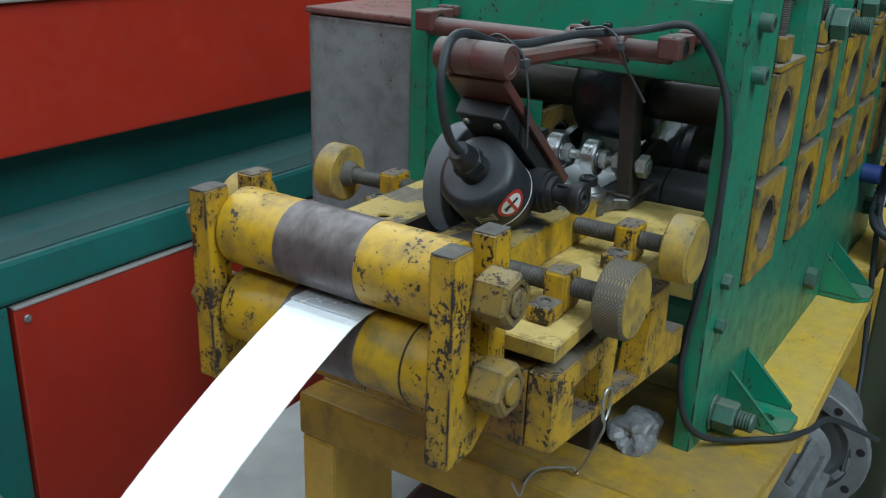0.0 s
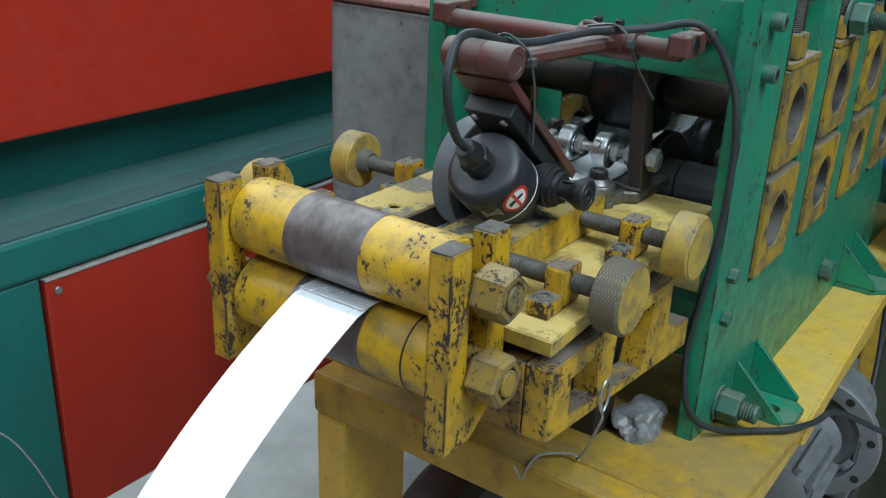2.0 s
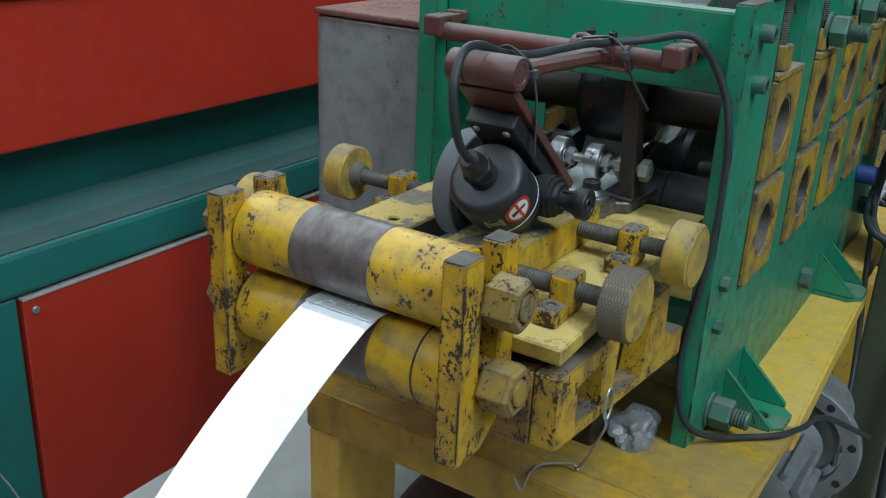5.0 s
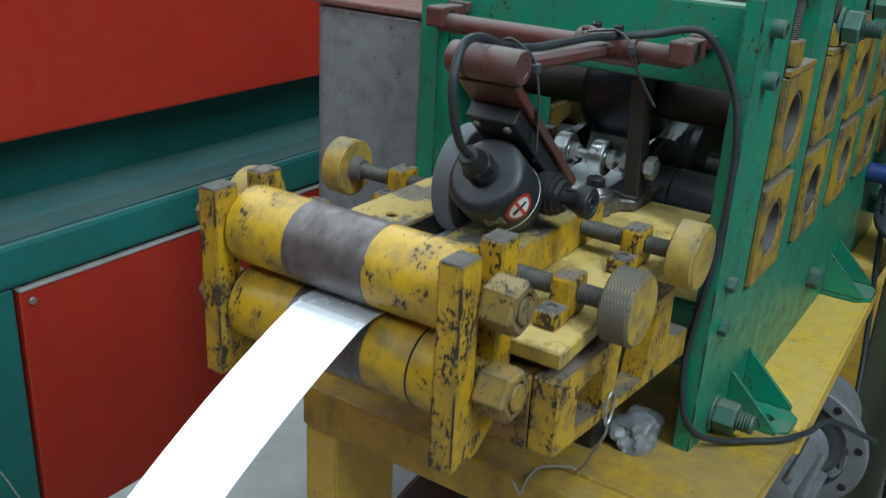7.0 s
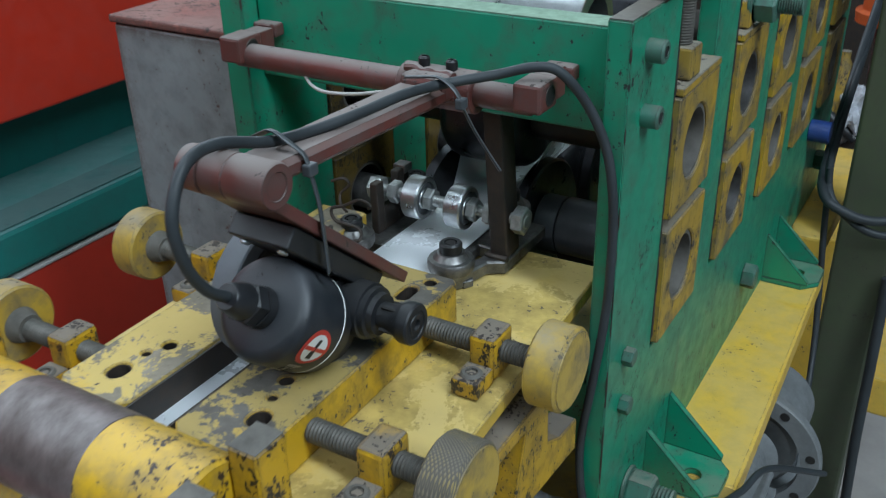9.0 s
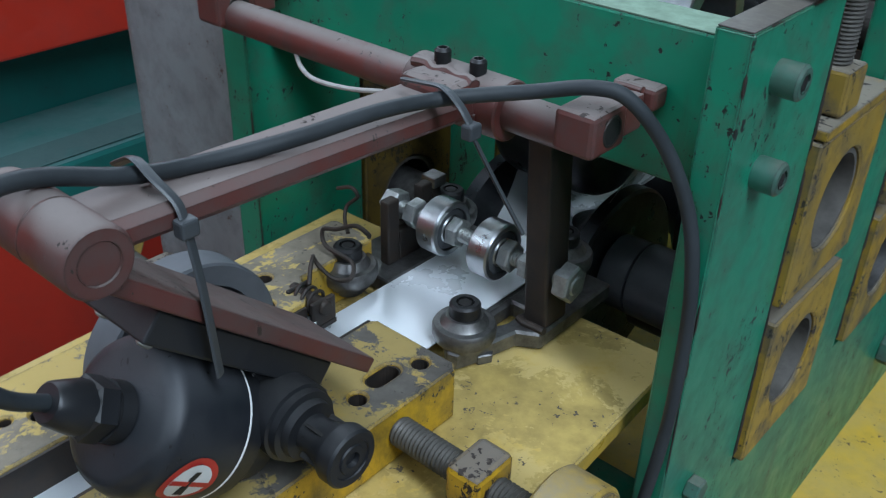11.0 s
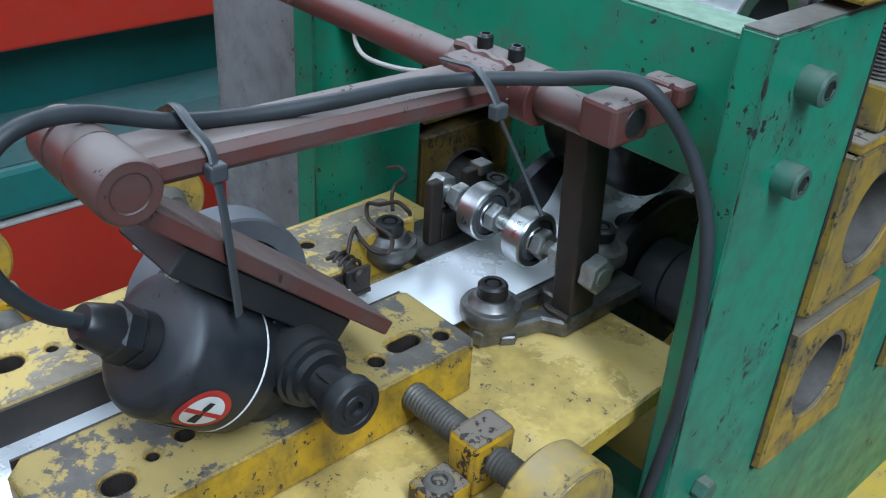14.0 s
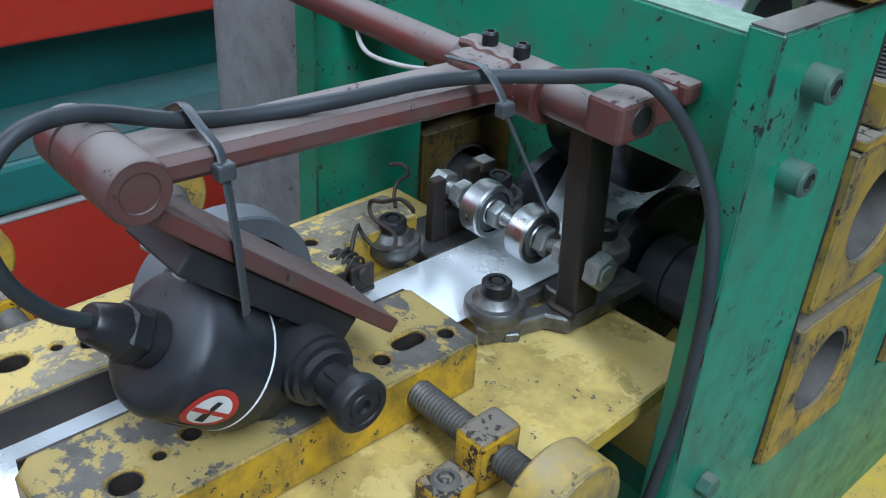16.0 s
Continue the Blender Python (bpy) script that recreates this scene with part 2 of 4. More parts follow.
def knurled():
    """Dusty crosshatched rim: two sets of fine slanted ridges over worn yellow."""
    n = Nodes("knurled_knob")
    grain, ridges = n.noise(60, 5), []
    for tilt in (0.75, -0.75):
        turn = n.tree.nodes.new("ShaderNodeMapping")
        turn.inputs["Rotation"].default_value = (0, tilt, tilt)
        n.link(n.co, turn.inputs["Vector"])
        w = n.tree.nodes.new("ShaderNodeTexWave")
        w.inputs["Scale"].default_value, w.inputs["Distortion"].default_value = 260, 0.6
        n.link(turn.outputs[0], w.inputs["Vector"])
        ridges.append(w.outputs["Fac"])
    cut = n.math("MULTIPLY", ridges[0], ridges[1])
    base = n.mix(n.ramp(grain, 0.42, 0.62), (0.15, 0.128, 0.095), (0.25, 0.185, 0.07))
    n.bump(cut, 0.5, 0.0006)
    return n.put(n.mix(n.ramp(cut, 0.5, 0.1), base, (0.085, 0.074, 0.058)), 0.65)


KNURL = knurled()
BRASS = painted("knob_paint", (0.47, 0.30, 0.03), (0.36, 0.25, 0.07), (0.10, 0.08, 0.05), (0.28, 0.24, 0.17), 0.6, 0.8, edge=0.002, grime=0.9)

# ---- shape helpers ----


def thing(name, at, label, category, group="", kind=""):
    ob = new(name)
    ob.location = at
    return tagged(ob, label, category, group, kind)


def root_of(ob):
    while ob.parent:
        ob = ob.parent
    return ob


def part(name, bm, material, parent, label=""):
    """One mesh object under a thing, or under a part; the bmesh is in world places."""
    if parent:
        bmesh.ops.translate(bm, verts=bm.verts, vec=-root_of(parent).location)
    me = bpy.data.meshes.new(name)
    bm.to_mesh(me)
    bm.free()
    me.materials.append(material)
    ob = new(name, me)
    ob.parent = parent
    return tagged(ob, label)


def solo(name, bm, material, label, category, group="", kind=""):
    return tagged(part(name, bm, material, None), label, category, group, kind)


def shade(bm, angle=0.6):
    for f in bm.faces:
        f.smooth = True
    for e in bm.edges:
        e.smooth = not (len(e.link_faces) == 2 and e.calc_face_angle(0) > angle)
    return bm


def box(x0, x1, y0, y1, z0, z1, bevel=0.001, m=None):
    bm = bmesh.new()
    bmesh.ops.create_cube(bm, size=1)
    bmesh.ops.transform(bm, verts=bm.verts, matrix=Matrix.Translation(((x0 + x1) / 2, (y0 + y1) / 2, (z0 + z1) / 2)) @ Matrix.Diagonal((x1 - x0, y1 - y0, z1 - z0, 1)))
    if bevel:
        bmesh.ops.bevel(bm, geom=bm.edges[:], offset=bevel, segments=2, profile=0.5, affect="EDGES")
    if m:
        bmesh.ops.transform(bm, verts=bm.verts, matrix=m)
    return bm


def frame_to(a, b):
    """Maps z of a local space to the way from a to b, origin at a."""
    d = Vector(b) - Vector(a)
    return Matrix.Translation(a) @ d.to_track_quat("Z", "Y").to_matrix().to_4x4()


def lathe(a, b, profile, sides=32, close=True):
    """Turned shape on the axis from a to b: profile rows are (way along in metres, radius)."""
    bm = bmesh.new()
    rings = []
    for h, r in profile:
        rings.append([bm.verts.new((r * math.cos(2 * math.pi * i / sides), r * math.sin(2 * math.pi * i / sides), h)) for i in range(sides)])
    for lo, hi in zip(rings, rings[1:]):
        for i in range(sides):
            bm.faces.new((lo[i], lo[(i + 1) % sides], hi[(i + 1) % sides], hi[i]))
    if close:
        bm.faces.new(rings[0][::-1])
        bm.faces.new(rings[-1])
    bmesh.ops.transform(bm, verts=bm.verts, matrix=frame_to(a, b))
    bmesh.ops.recalc_face_normals(bm, faces=bm.faces)
    return shade(bm)


def rod(a, b, r, bevel=0.0008, sides=32):
    length = (Vector(b) - Vector(a)).length
    return lathe(a, b, [(0, r - bevel), (bevel, r), (length - bevel, r), (length, r - bevel)], sides)


def ring(a, b, r_in, r_out, sides=40, bevel=0.0008):
    length = (Vector(b) - Vector(a)).length
    return lathe(a, b, [(0, r_in), (0, r_out - bevel), (bevel, r_out), (length - bevel, r_out), (length, r_out - bevel), (length, r_in), (0, r_in)], sides, False)


def screw(a, b, r, pitch=0.002, sides=20):
    length = (Vector(b) - Vector(a)).length
    rows, h = [(0, r * 0.9)], 0.0
    while h + pitch < length:
        rows += [(h + 0.1 * pitch, r * 0.87), (h + 0.5 * pitch, r), (h + 0.65 * pitch, r)]
        h += pitch
    return lathe(a, b, rows + [(length, r * 0.9)], sides)


def hexnut(a, b, flats, hole=0.0, turn=0.0):
    """Six-sided head or nut from a to b, with turned-down corners and, with a hole, the end of its stud set back in it."""
    length, r = (Vector(b) - Vector(a)).length, flats / math.sqrt(3)
    bm = bmesh.new()
    rings = []
    rows = [(0, 0.93), (0.09 * length, 1.0), (0.88 * length, 1.0), (length, 0.88)]
    for h, k in rows:
        rings.append([bm.verts.new((k * r * math.cos(math.pi * i / 3 + turn), k * r * math.sin(math.pi * i / 3 + turn), h)) for i in range(6)])
    if hole:
        for h, k in ((length, hole / r), (length * 0.8, hole / r)):
            rings.append([bm.verts.new((k * r * math.cos(math.pi * i / 3 + turn), k * r * math.sin(math.pi * i / 3 + turn), h)) for i in range(6)])
    for lo, hi in zip(rings, rings[1:]):
        for i in range(6):
            bm.faces.new((lo[i], lo[(i + 1) % 6], hi[(i + 1) % 6], hi[i]))
    bm.faces.new(rings[0][::-1])
    bm.faces.new(rings[-1])
    bmesh.ops.transform(bm, verts=bm.verts, matrix=frame_to(a, b))
    bmesh.ops.recalc_face_normals(bm, faces=bm.faces)
    return bm


def socket(a, b, r):
    """Cap screw head with a six-sided socket."""
    length = (Vector(b) - Vector(a)).length
    bm = lathe(a, b, [(0, r), (length - 0.0012, r), (length, r - 0.0012), (length, r * 0.56)], 28, False)
    hole = bmesh.new()
    top = [hole.verts.new((0.56 * r * math.cos(math.pi * i / 3), 0.56 * r * math.sin(math.pi * i / 3), length)) for i in range(6)]
    low = [hole.verts.new((0.5 * r * math.cos(math.pi * i / 3), 0.5 * r * math.sin(math.pi * i / 3), length * 0.45)) for i in range(6)]
    for i in range(6):
        hole.faces.new((top[i], top[(i + 1) % 6], low[(i + 1) % 6], low[i]))
    hole.faces.new(low)
    bmesh.ops.transform(hole, verts=hole.verts, matrix=frame_to(a, b))
    return joined(bm, hole)


def hex_plug(a, b, r):
    """Black plug in a cap screw's socket: the hole's shade put into colour."""
    d = Vector(b) - Vector(a)
    return hexnut(Vector(a) + d * 0.5, Vector(a) + d * 0.97, 0.5 * r * math.sqrt(3))


def joined(*parts):
    out = parts[0]
    for bm in parts[1:]:
        me = bpy.data.meshes.new("join")
        bm.to_mesh(me)
        out.from_mesh(me)
        bm.free()
        bpy.data.meshes.remove(me)
    return out


def circle(x, y, r, count=20):
    return [(x + r * math.cos(2 * math.pi * i / count), y + r * math.sin(2 * math.pi * i / count)) for i in range(count)]


def slot(x, y, w, length, count=8):
    """Rounded slot that is long along its second axis."""
    h = (length - w) / 2
    up = [(x + w / 2 * math.cos(math.pi * i / count), y + h + w / 2 * math.sin(math.pi * i / count)) for i in range(count + 1)]
    return up + [(2 * x - a, 2 * y - b) for a, b in up]


def plate(outer, holes, depth, m, bevel=0.0):
    """A flat profile with real holes, extruded by depth along its local z and put at m."""
    bm = bmesh.new()
    for loop in (outer, *holes):
        vs = [bm.verts.new((x, y, 0)) for x, y in loop]
        for i in range(len(vs)):
            bm.edges.new((vs[i], vs[(i + 1) % len(vs)]))
    bmesh.ops.triangle_fill(bm, use_beauty=True, use_dissolve=False, edges=bm.edges[:], normal=(0, 0, 1))
    grown = bmesh.ops.extrude_face_region(bm, geom=bm.faces[:])
    bmesh.ops.translate(bm, verts=[v for v in grown["geom"] if isinstance(v, bmesh.types.BMVert)], vec=(0, 0, depth))
    bmesh.ops.recalc_face_normals(bm, faces=bm.faces)
    if bevel:
        sharp = [e for e in bm.edges if len(e.link_faces) == 2 and e.calc_face_angle(0) > 0.9]
        bmesh.ops.bevel(bm, geom=sharp, offset=bevel, segments=1, affect="EDGES")
    bmesh.ops.transform(bm, verts=bm.verts, matrix=m)
    return bm


# local x, y of a profile to world: seen from +x (y to y, z to z), and seen from above
SIDE = Matrix(((0, 0, 1, 0), (1, 0, 0, 0), (0, 1, 0, 0), (0, 0, 0, 1)))


def spline(points, steps=8):
    """Smooth run of points through the given ones."""
    p = [Vector(q) for q in points]
    p = [2 * p[0] - p[1], *p, 2 * p[-1] - p[-2]]
    out = []
    for i in range(1, len(p) - 2):
        a, b, c, d = p[i - 1 : i + 3]
        for k in range(steps):
            t = k / steps
            out.append(0.5 * (2 * b + (c - a) * t + (2 * a - 5 * b + 4 * c - d) * t * t + (3 * b - a - 3 * c + d) * t ** 3))
    return out + [p[-2]]


def tube(points, r, sides=12, steps=8, flat=1.0):
    path = spline(points, steps)
    bm = bmesh.new()
    up = Vector((0.3, 0.2, 0.9))
    rings = []
    for i, q in enumerate(path):
        d = (path[min(i + 1, len(path) - 1)] - path[max(i - 1, 0)]).normalized()
        up = (up - d * up.dot(d)).normalized()
        side = d.cross(up)
        rings.append([bm.verts.new(q + r * math.cos(2 * math.pi * k / sides) * side + flat * r * math.sin(2 * math.pi * k / sides) * up) for k in range(sides)])
    for lo, hi in zip(rings, rings[1:]):
        for i in range(sides):
            bm.faces.new((lo[i], lo[(i + 1) % sides], hi[(i + 1) % sides], hi[i]))
    bm.faces.new(rings[0][::-1])
    bm.faces.new(rings[-1])
    bmesh.ops.recalc_face_normals(bm, faces=bm.faces)
    return shade(bm)


def worn_edge(a, b, parent, r=0.0011, seed=1, cover=0.75):
    """Bare dark metal, and painted gap shade, along an edge from a to b, swelling and thinning on its way."""
    rnd = random.Random(seed)
    total, at = (Vector(b) - Vector(a)).length, 0.0
    rows = [(0, r * 0.2)]
    while at < total - 0.012:
        step = rnd.uniform(0.004, 0.022)
        k = r * (rnd.uniform(0.7, 1.25) if rnd.random() < cover else 0.15)
        rows += [(min(at + 0.3 * step, total - 0.002), k), (min(at + step, total - 0.001), k * rnd.uniform(0.6, 1.0))]
        at += step
    part("worn_edge", lathe(a, b, rows + [(total, r * 0.2)], 6), STEEL_RUST, parent, "dark line of bare edge and gap shade")


# ---- the hall ----
solo("floor", box(-6, 6, -6, 8, -0.1, 0, 0), CONCRETE, "dusty grey concrete factory floor", "floor", kind="structure")
solo("wall_north", box(-6, 6, 8, 8.2, 0, 5, 0), WALL, "dim grey hall wall", "wall", kind="structure")
solo("wall_south", box(-6, 6, -6.2, -6, 0, 5, 0), WALL, "dim grey hall wall", "wall", kind="structure")
solo("wall_west", box(-6.2, -6, -6, 8, 0, 5, 0), WALL, "dim grey hall wall", "wall", kind="structure")
solo("wall_east", box(6, 6.2, -6, 8, 0, 5, 0), WALL, "dim grey hall wall", "wall", kind="structure")
solo("ceiling", box(-6.2, 6.2, -6.2, 8.2, 5, 5.2, 0), WALL, "grey hall roof", "ceiling", kind="structure")

# ---- red and teal machine beside the line ----
PX = -0.70


def red_machine():
    m = thing("industrial_machine", (-1.1, 1.0, 0), "large red and teal painted steel machine beside the line", "machine")
    part("frame", box(PX - 0.25, PX - 0.17, -0.9, 3.4, 0.40, 0.92, 0.004), TEAL, m, "teal painted frame")
    part("ledge", box(PX - 0.169, PX, -0.9, 3.4, 0.728, 0.79, 0.008), TEAL, m, "dusty teal ledge")
    part("ledge_top", box(PX - 0.062, PX - 0.006, -0.9, 3.4, 0.7905, 0.7918, 0.0004), TEAL_DUST, m, "grey dusty edge of the ledge")
    part("post", box(PX - 0.07, PX - 0.004, 0.06, 0.207, 0.001, 0.727, 0.003), TEAL, m)
    for y in (1.2, 2.4, 3.3):
        part("foot", box(PX - 0.16, PX - 0.08, y - 0.05, y + 0.05, 0.001, 0.4, 0.003), STEEL_RUST, m)
    up = part("upper_panel", box(PX - 0.08, PX - 0.06, -0.9, 3.4, 0.903, 1.10, 0.004), RED, m, "red painted upper cover panel")
    part("lip", box(PX - 0.085, PX - 0.05, -0.9, 3.4, 1.101, 1.112, 0.003), PALE, m, "pale edge strip")
    part("backing", box(PX - 0.25, PX - 0.081, -0.9, 3.4, 0.9205, 1.6, 0.004), RED, m)
    low = part("lower_panel", box(PX - 0.02, PX, 0.212, 3.4, 0.335, 0.720, 0.002), RED, m, "red painted lower cover panel")
    part("edge_strip", box(PX - 0.02, PX + 0.002, 0.212, 3.4, 0.7205, 0.7245, 0.001), PALE, low, "pale top edge of the panel")
    for y in (0.229, 1.0, 1.8):
        part("rivet", rod((PX, y, 0.704), (PX + 0.004, y, 0.704), 0.0055), ZINC, low)
    part("lower_panel", box(PX - 0.02, PX, -0.9, 0.05, 0.31, 0.715, 0.002), RED, m)


red_machine()


def grey_cabinet():
    c = thing("control_cabinet", (-0.24, 0.6, 0.75), "scuffed grey steel box with rusty edges", "cabinet")
    part("body", box(-0.318, -0.175, 0.365, 0.9, 0.752, 1.122, 0.003), GREY_BOX, c)
    part("lid", box(-0.320, -0.173, 0.362, 0.902, 1.123, 1.130, 0.002), LID, c, "reddish brown top")


grey_cabinet()

# ---- bench ----
BF, BL, BR, BT = 0.184, -0.181, 0.232, 0.75


def bench():
    b = thing("workbench", (0, 0.8, 0), "yellow painted welded steel machine bench", "bench")
    part("front_beam", box(BL, BR, BF, BF + 0.035, 0.744, 0.790, 0.004), YELLOW_FRONT, b)
    run = pose(0, BF + 0.0355, 0.790, -8.6)
    part("front_plate", box(BL, BR, 0.0, 0.262, -0.012, 0, 0.002, run), YELLOW_FRONT, b, "dusty yellow front plate")
    part("bench_top", plate([(BL, 0.479), (BR, 0.479), (BR - 0.012, 0.925), (BR - 0.06, 0.955), (BL, 0.955)], [], 0.03, Matrix.Translation((0, 0, BT - 0.03)), 0.003), YELLOW_BENCH, b, "dusty yellow top plate")
    part("base_plate", box(BL, 0.156, 0.956, 1.35, BT - 0.03, BT, 0.004), YELLOW_BENCH, b)
    part("bench_top", box(0.157, 0.205, 1.0, 1.35, BT - 0.03, BT, 0.004), YELLOW_BENCH, b)
    part("side_beam", box(BL, BL + 0.06, BF + 0.12, 1.34, BT - 0.1, BT - 0.032, 0.004), YELLOW_BENCH, b)
    part("side_beam", box(BR - 0.08, BR - 0.02, 0.35, 0.92, BT - 0.083, BT - 0.032, 0.004), YELLOW_BENCH, b)
    part("lower_rail", box(0.2295, 0.36, 1.225, 1.75, 0.35, 0.42, 0.004), YELLOW_BENCH, b)
    for x in (BL, BR - 0.075):
        for y in (BF + 0.002, 1.22):
            part("leg", box(x + 0.002, x + 0.042, y, y + 0.10, 0.001, BT - 0.102 if y > 1 else 0.7435, 0.004), YELLOW_BENCH, b)


bench()

# ---- roll forming mill ----
XR, XL, YF, YB = 0.159, -0.163, 0.336, 0.4285
PITCH = 0.155


def mill():
    m = thing("roll_forming_mill", (0, 1.2, BT), "green painted roll forming mill with yellow bearing blocks", "machine")
    count = 5
    y_end = YB + count * PITCH - 0.005
    for x0, x1, name in ((XR - 0.016, XR, "side_plate"), (XL, XL + 0.022, "side_plate")):
        outer = [(YF, BT), (y_end, BT), (y_end, 1.30)]
        for i in range(count - 1, -1, -1):
            y = YB + i * PITCH
            outer += [(y + 0.096, 1.30 if i else 1.26), (y + 0.096, 0.905), (y, 0.905), (y, 1.30 if i else 1.182)]
        outer += [(YF, 1.182)]
        side = part(name, plate(outer, [], x1 - x0, Matrix.Translation((x0, 0, 0)) @ SIDE, 0.0012), GREEN, m, "chipped green side plate")
        worn_edge((x1 - 0.0005, YF + 0.0005, 0.76), (x1 - 0.0005, YF + 0.0005, 1.18), side, 0.0007, 11, 0.55)
        worn_edge((x1 - 0.0005, YF + 0.002, 1.1815), (x1 - 0.0005, YB - 0.002, 1.1815), side, 0.0006, 12, 0.6)
        worn_edge((x0 + 0.0005, YF + 0.0005, 1.1815), (x1 - 0.0005, YF + 0.0005, 1.1815), side, 0.0007, 13, 0.6)
        if x0 > 0:
            # These lines paint the shade of the gap beside each bearing block
            for i in range(3):
                worn_edge((x1 - 0.0003, YB + 0.0003 + i * PITCH, 0.91), (x1 - 0.0003, YB + 0.0003 + i * PITCH, 1.17), side, 0.0012, 20 + i, 0.9)
    part("bare_top", box(XR - 0.0153, XR - 0.0007, YF + 0.0007, YB - 0.0007, 1.1819, 1.1826, 0.0002), DUSTY_STEEL, m, "bare grey top of the side plate")
    beam = part("cross_beam", box(XL + 0.023, XR - 0.0165, YF + 0.016, YF + 0.040, 1.105, 1.173, 0.0015), GREEN, m, "green front cross beam with dark edges")
    part("cross_bar", rod((XL + 0.031, 0.413, 1.1895), (0.1305, 0.413, 1.1895), 0.0068), GREEN, m)
    part("lower_beam", box(XL + 0.023, XR - 0.0165, YF + 0.03, YF + 0.05, 0.84, 0.90, 0.0015), GREEN, m)
    part("beam_dust", box(XL + 0.0235, XR - 0.017, YF + 0.0165, YF + 0.0395, 1.1729, 1.1736, 0.0002), plain("pale_green_dust", (0.20, 0.30, 0.22), 0.8, 0.7, 120), beam, "pale dusty top edge")
    for z in (1.158, 1.116):
        s = part("cap_screw", socket((XR, 0.3665, z), (XR + 0.0115, 0.3665, z), 0.0076), GREEN_BOLT, m)
        part("socket_hole", hex_plug((XR, 0.3665, z), (XR + 0.0115, 0.3665, z), 0.0076), HOLE, s)
    for z in (0.933, 0.890):
        part("hex_bolt", hexnut((XR, 0.368, z), (XR + 0.008, 0.368, z), 0.0125), GREEN_BOLT, m)
    for y, z in ((0.747, 0.812), (1.12, 0.812)):
        part("hex_bolt", hexnut((XR, y, z), (XR + 0.014, y, z), 0.024, turn=0.3), GREEN_BOLT, m)
    for i, z in ((0, 1.135), (1, 1.145), (2, 1.145)):
        y = 0.622 + i * PITCH
        bolt = part("tie_bolt", screw((XR, y, z), (XR + 0.042, y, z), 0.009), GREEN_BOLT, m)
        part("washer", ring((XR, y, z), (XR + 0.004, y, z), 0.009, 0.019), GREEN_BOLT, bolt)
        part("nut", hexnut((XR + 0.004, y, z), (XR + 0.022, y, z), 0.030), GREEN_BOLT, bolt)
    stud = part("anchor_bolt", screw((XR, 0.40, 0.785), (XR + 0.040, 0.40, 0.785), 0.0095, 0.003), GREEN_BOLT, m)
    part("washer", ring((XR, 0.40, 0.785), (XR + 0.003, 0.40, 0.785), 0.0095, 0.018), GREEN_BOLT, stud)
    part("nut", hexnut((XR + 0.003, 0.40, 0.785), (XR + 0.024, 0.40, 0.785), 0.028), GREEN_BOLT, stud)
    for y in (0.447, 0.86):
        foot = part("foot_bracket", plate([(XR, y - 0.006), (0.205, y - 0.006), (0.222, y + 0.012), (0.222, y + 0.045), (0.205, y + 0.062), (XR, y + 0.062)], [circle(0.195, y + 0.026, 0.0075)], 0.006, Matrix.Translation((0, 0, BT + 0.0005))), GREEN, m, "green welded foot bracket with gusset ribs")
        for k in (y - 0.005, y + 0.054):
            part("rib", plate([(XR, 0.757), (0.212, 0.757), (0.212, 0.760), (XR, 0.812)], [], 0.006, Matrix(((1, 0, 0, 0), (0, 0, 1, k), (0, 1, 0, 0), (0, 0, 0, 1)))), GREEN, foot)
    # bearing blocks with their adjusting screws
    hole = circle(0, 0, 0.0285, 32)
    for i in range(count):
        y = YB + 0.048 + i * PITCH
        for side, x0, dep in ((1, XR - 0.022, 0.027), (-1, XL - 0.004, 0.028)):
            for z, h0, h1, name in ((1.062, 0.047, 0.046, "upper_block"), (0.957, 0.049, 0.048, "lower_block")):
                if side < 0 and i > 2:
                    continue
                bl = part(name, plate([(y - 0.0465, z - h0), (y + 0.0465, z - h0), (y + 0.0465, z + h1), (y - 0.0465, z + h1)], [[(a + y, b + z) for a, b in hole]], dep, Matrix.Translation((x0, 0, 0)) @ SIDE, 0.0012), YELLOW_DULL if side > 0 else YELLOW_SHADED, m, "chipped yellow bearing block with a round bore")
                part("bearing", ring((x0 + 0.0005, y, z), (x0 + dep - 0.002, y, z), 0.0250, 0.0284, 32), STEEL_DARK if i % 2 else DUSTY_STEEL, bl)
                # Dark disc added to close the bore, its inner shade as colour
                part("shaft_end", rod((x0 + 0.0006, y, z), (x0 + 0.004, y, z), 0.0249, 0.001, 28), STEEL_RUST, bl)
            if side > 0:
                part("nut_block", box(XR - 0.014, XR + 0.004, y - 0.028, y - 0.004, 1.115, 1.138, 0.002), YELLOW_DULL, m)
                part("cover_plate", box(XR - 0.016, XR + 0.006, y - 0.045, y + 0.045, 1.109, 1.1145, 0.001), YELLOW_DULL, m)
                part("adjusting_screw", screw((XR - 0.008, y - 0.016, 1.136), (XR - 0.008, y - 0.016, 1.29), 0.0075), THREAD, m)
                if i:
                    part("top_cap", box(XR - 0.03, XR + 0.004, y - 0.06, y + 0.06, 1.301, 1.33, 0.002), YELLOW_DULL, m)
    part("top_cap", box(0.131, 0.1655, 0.388, 0.5235, 1.1865, 1.236, 0.002), YELLOW, m, "yellow screw yoke over the first stand")
    part("top_cap", box(XL - 0.004, XL + 0.030, 0.388, 0.5235, 1.1865, 1.236, 0.002), YELLOW, m)
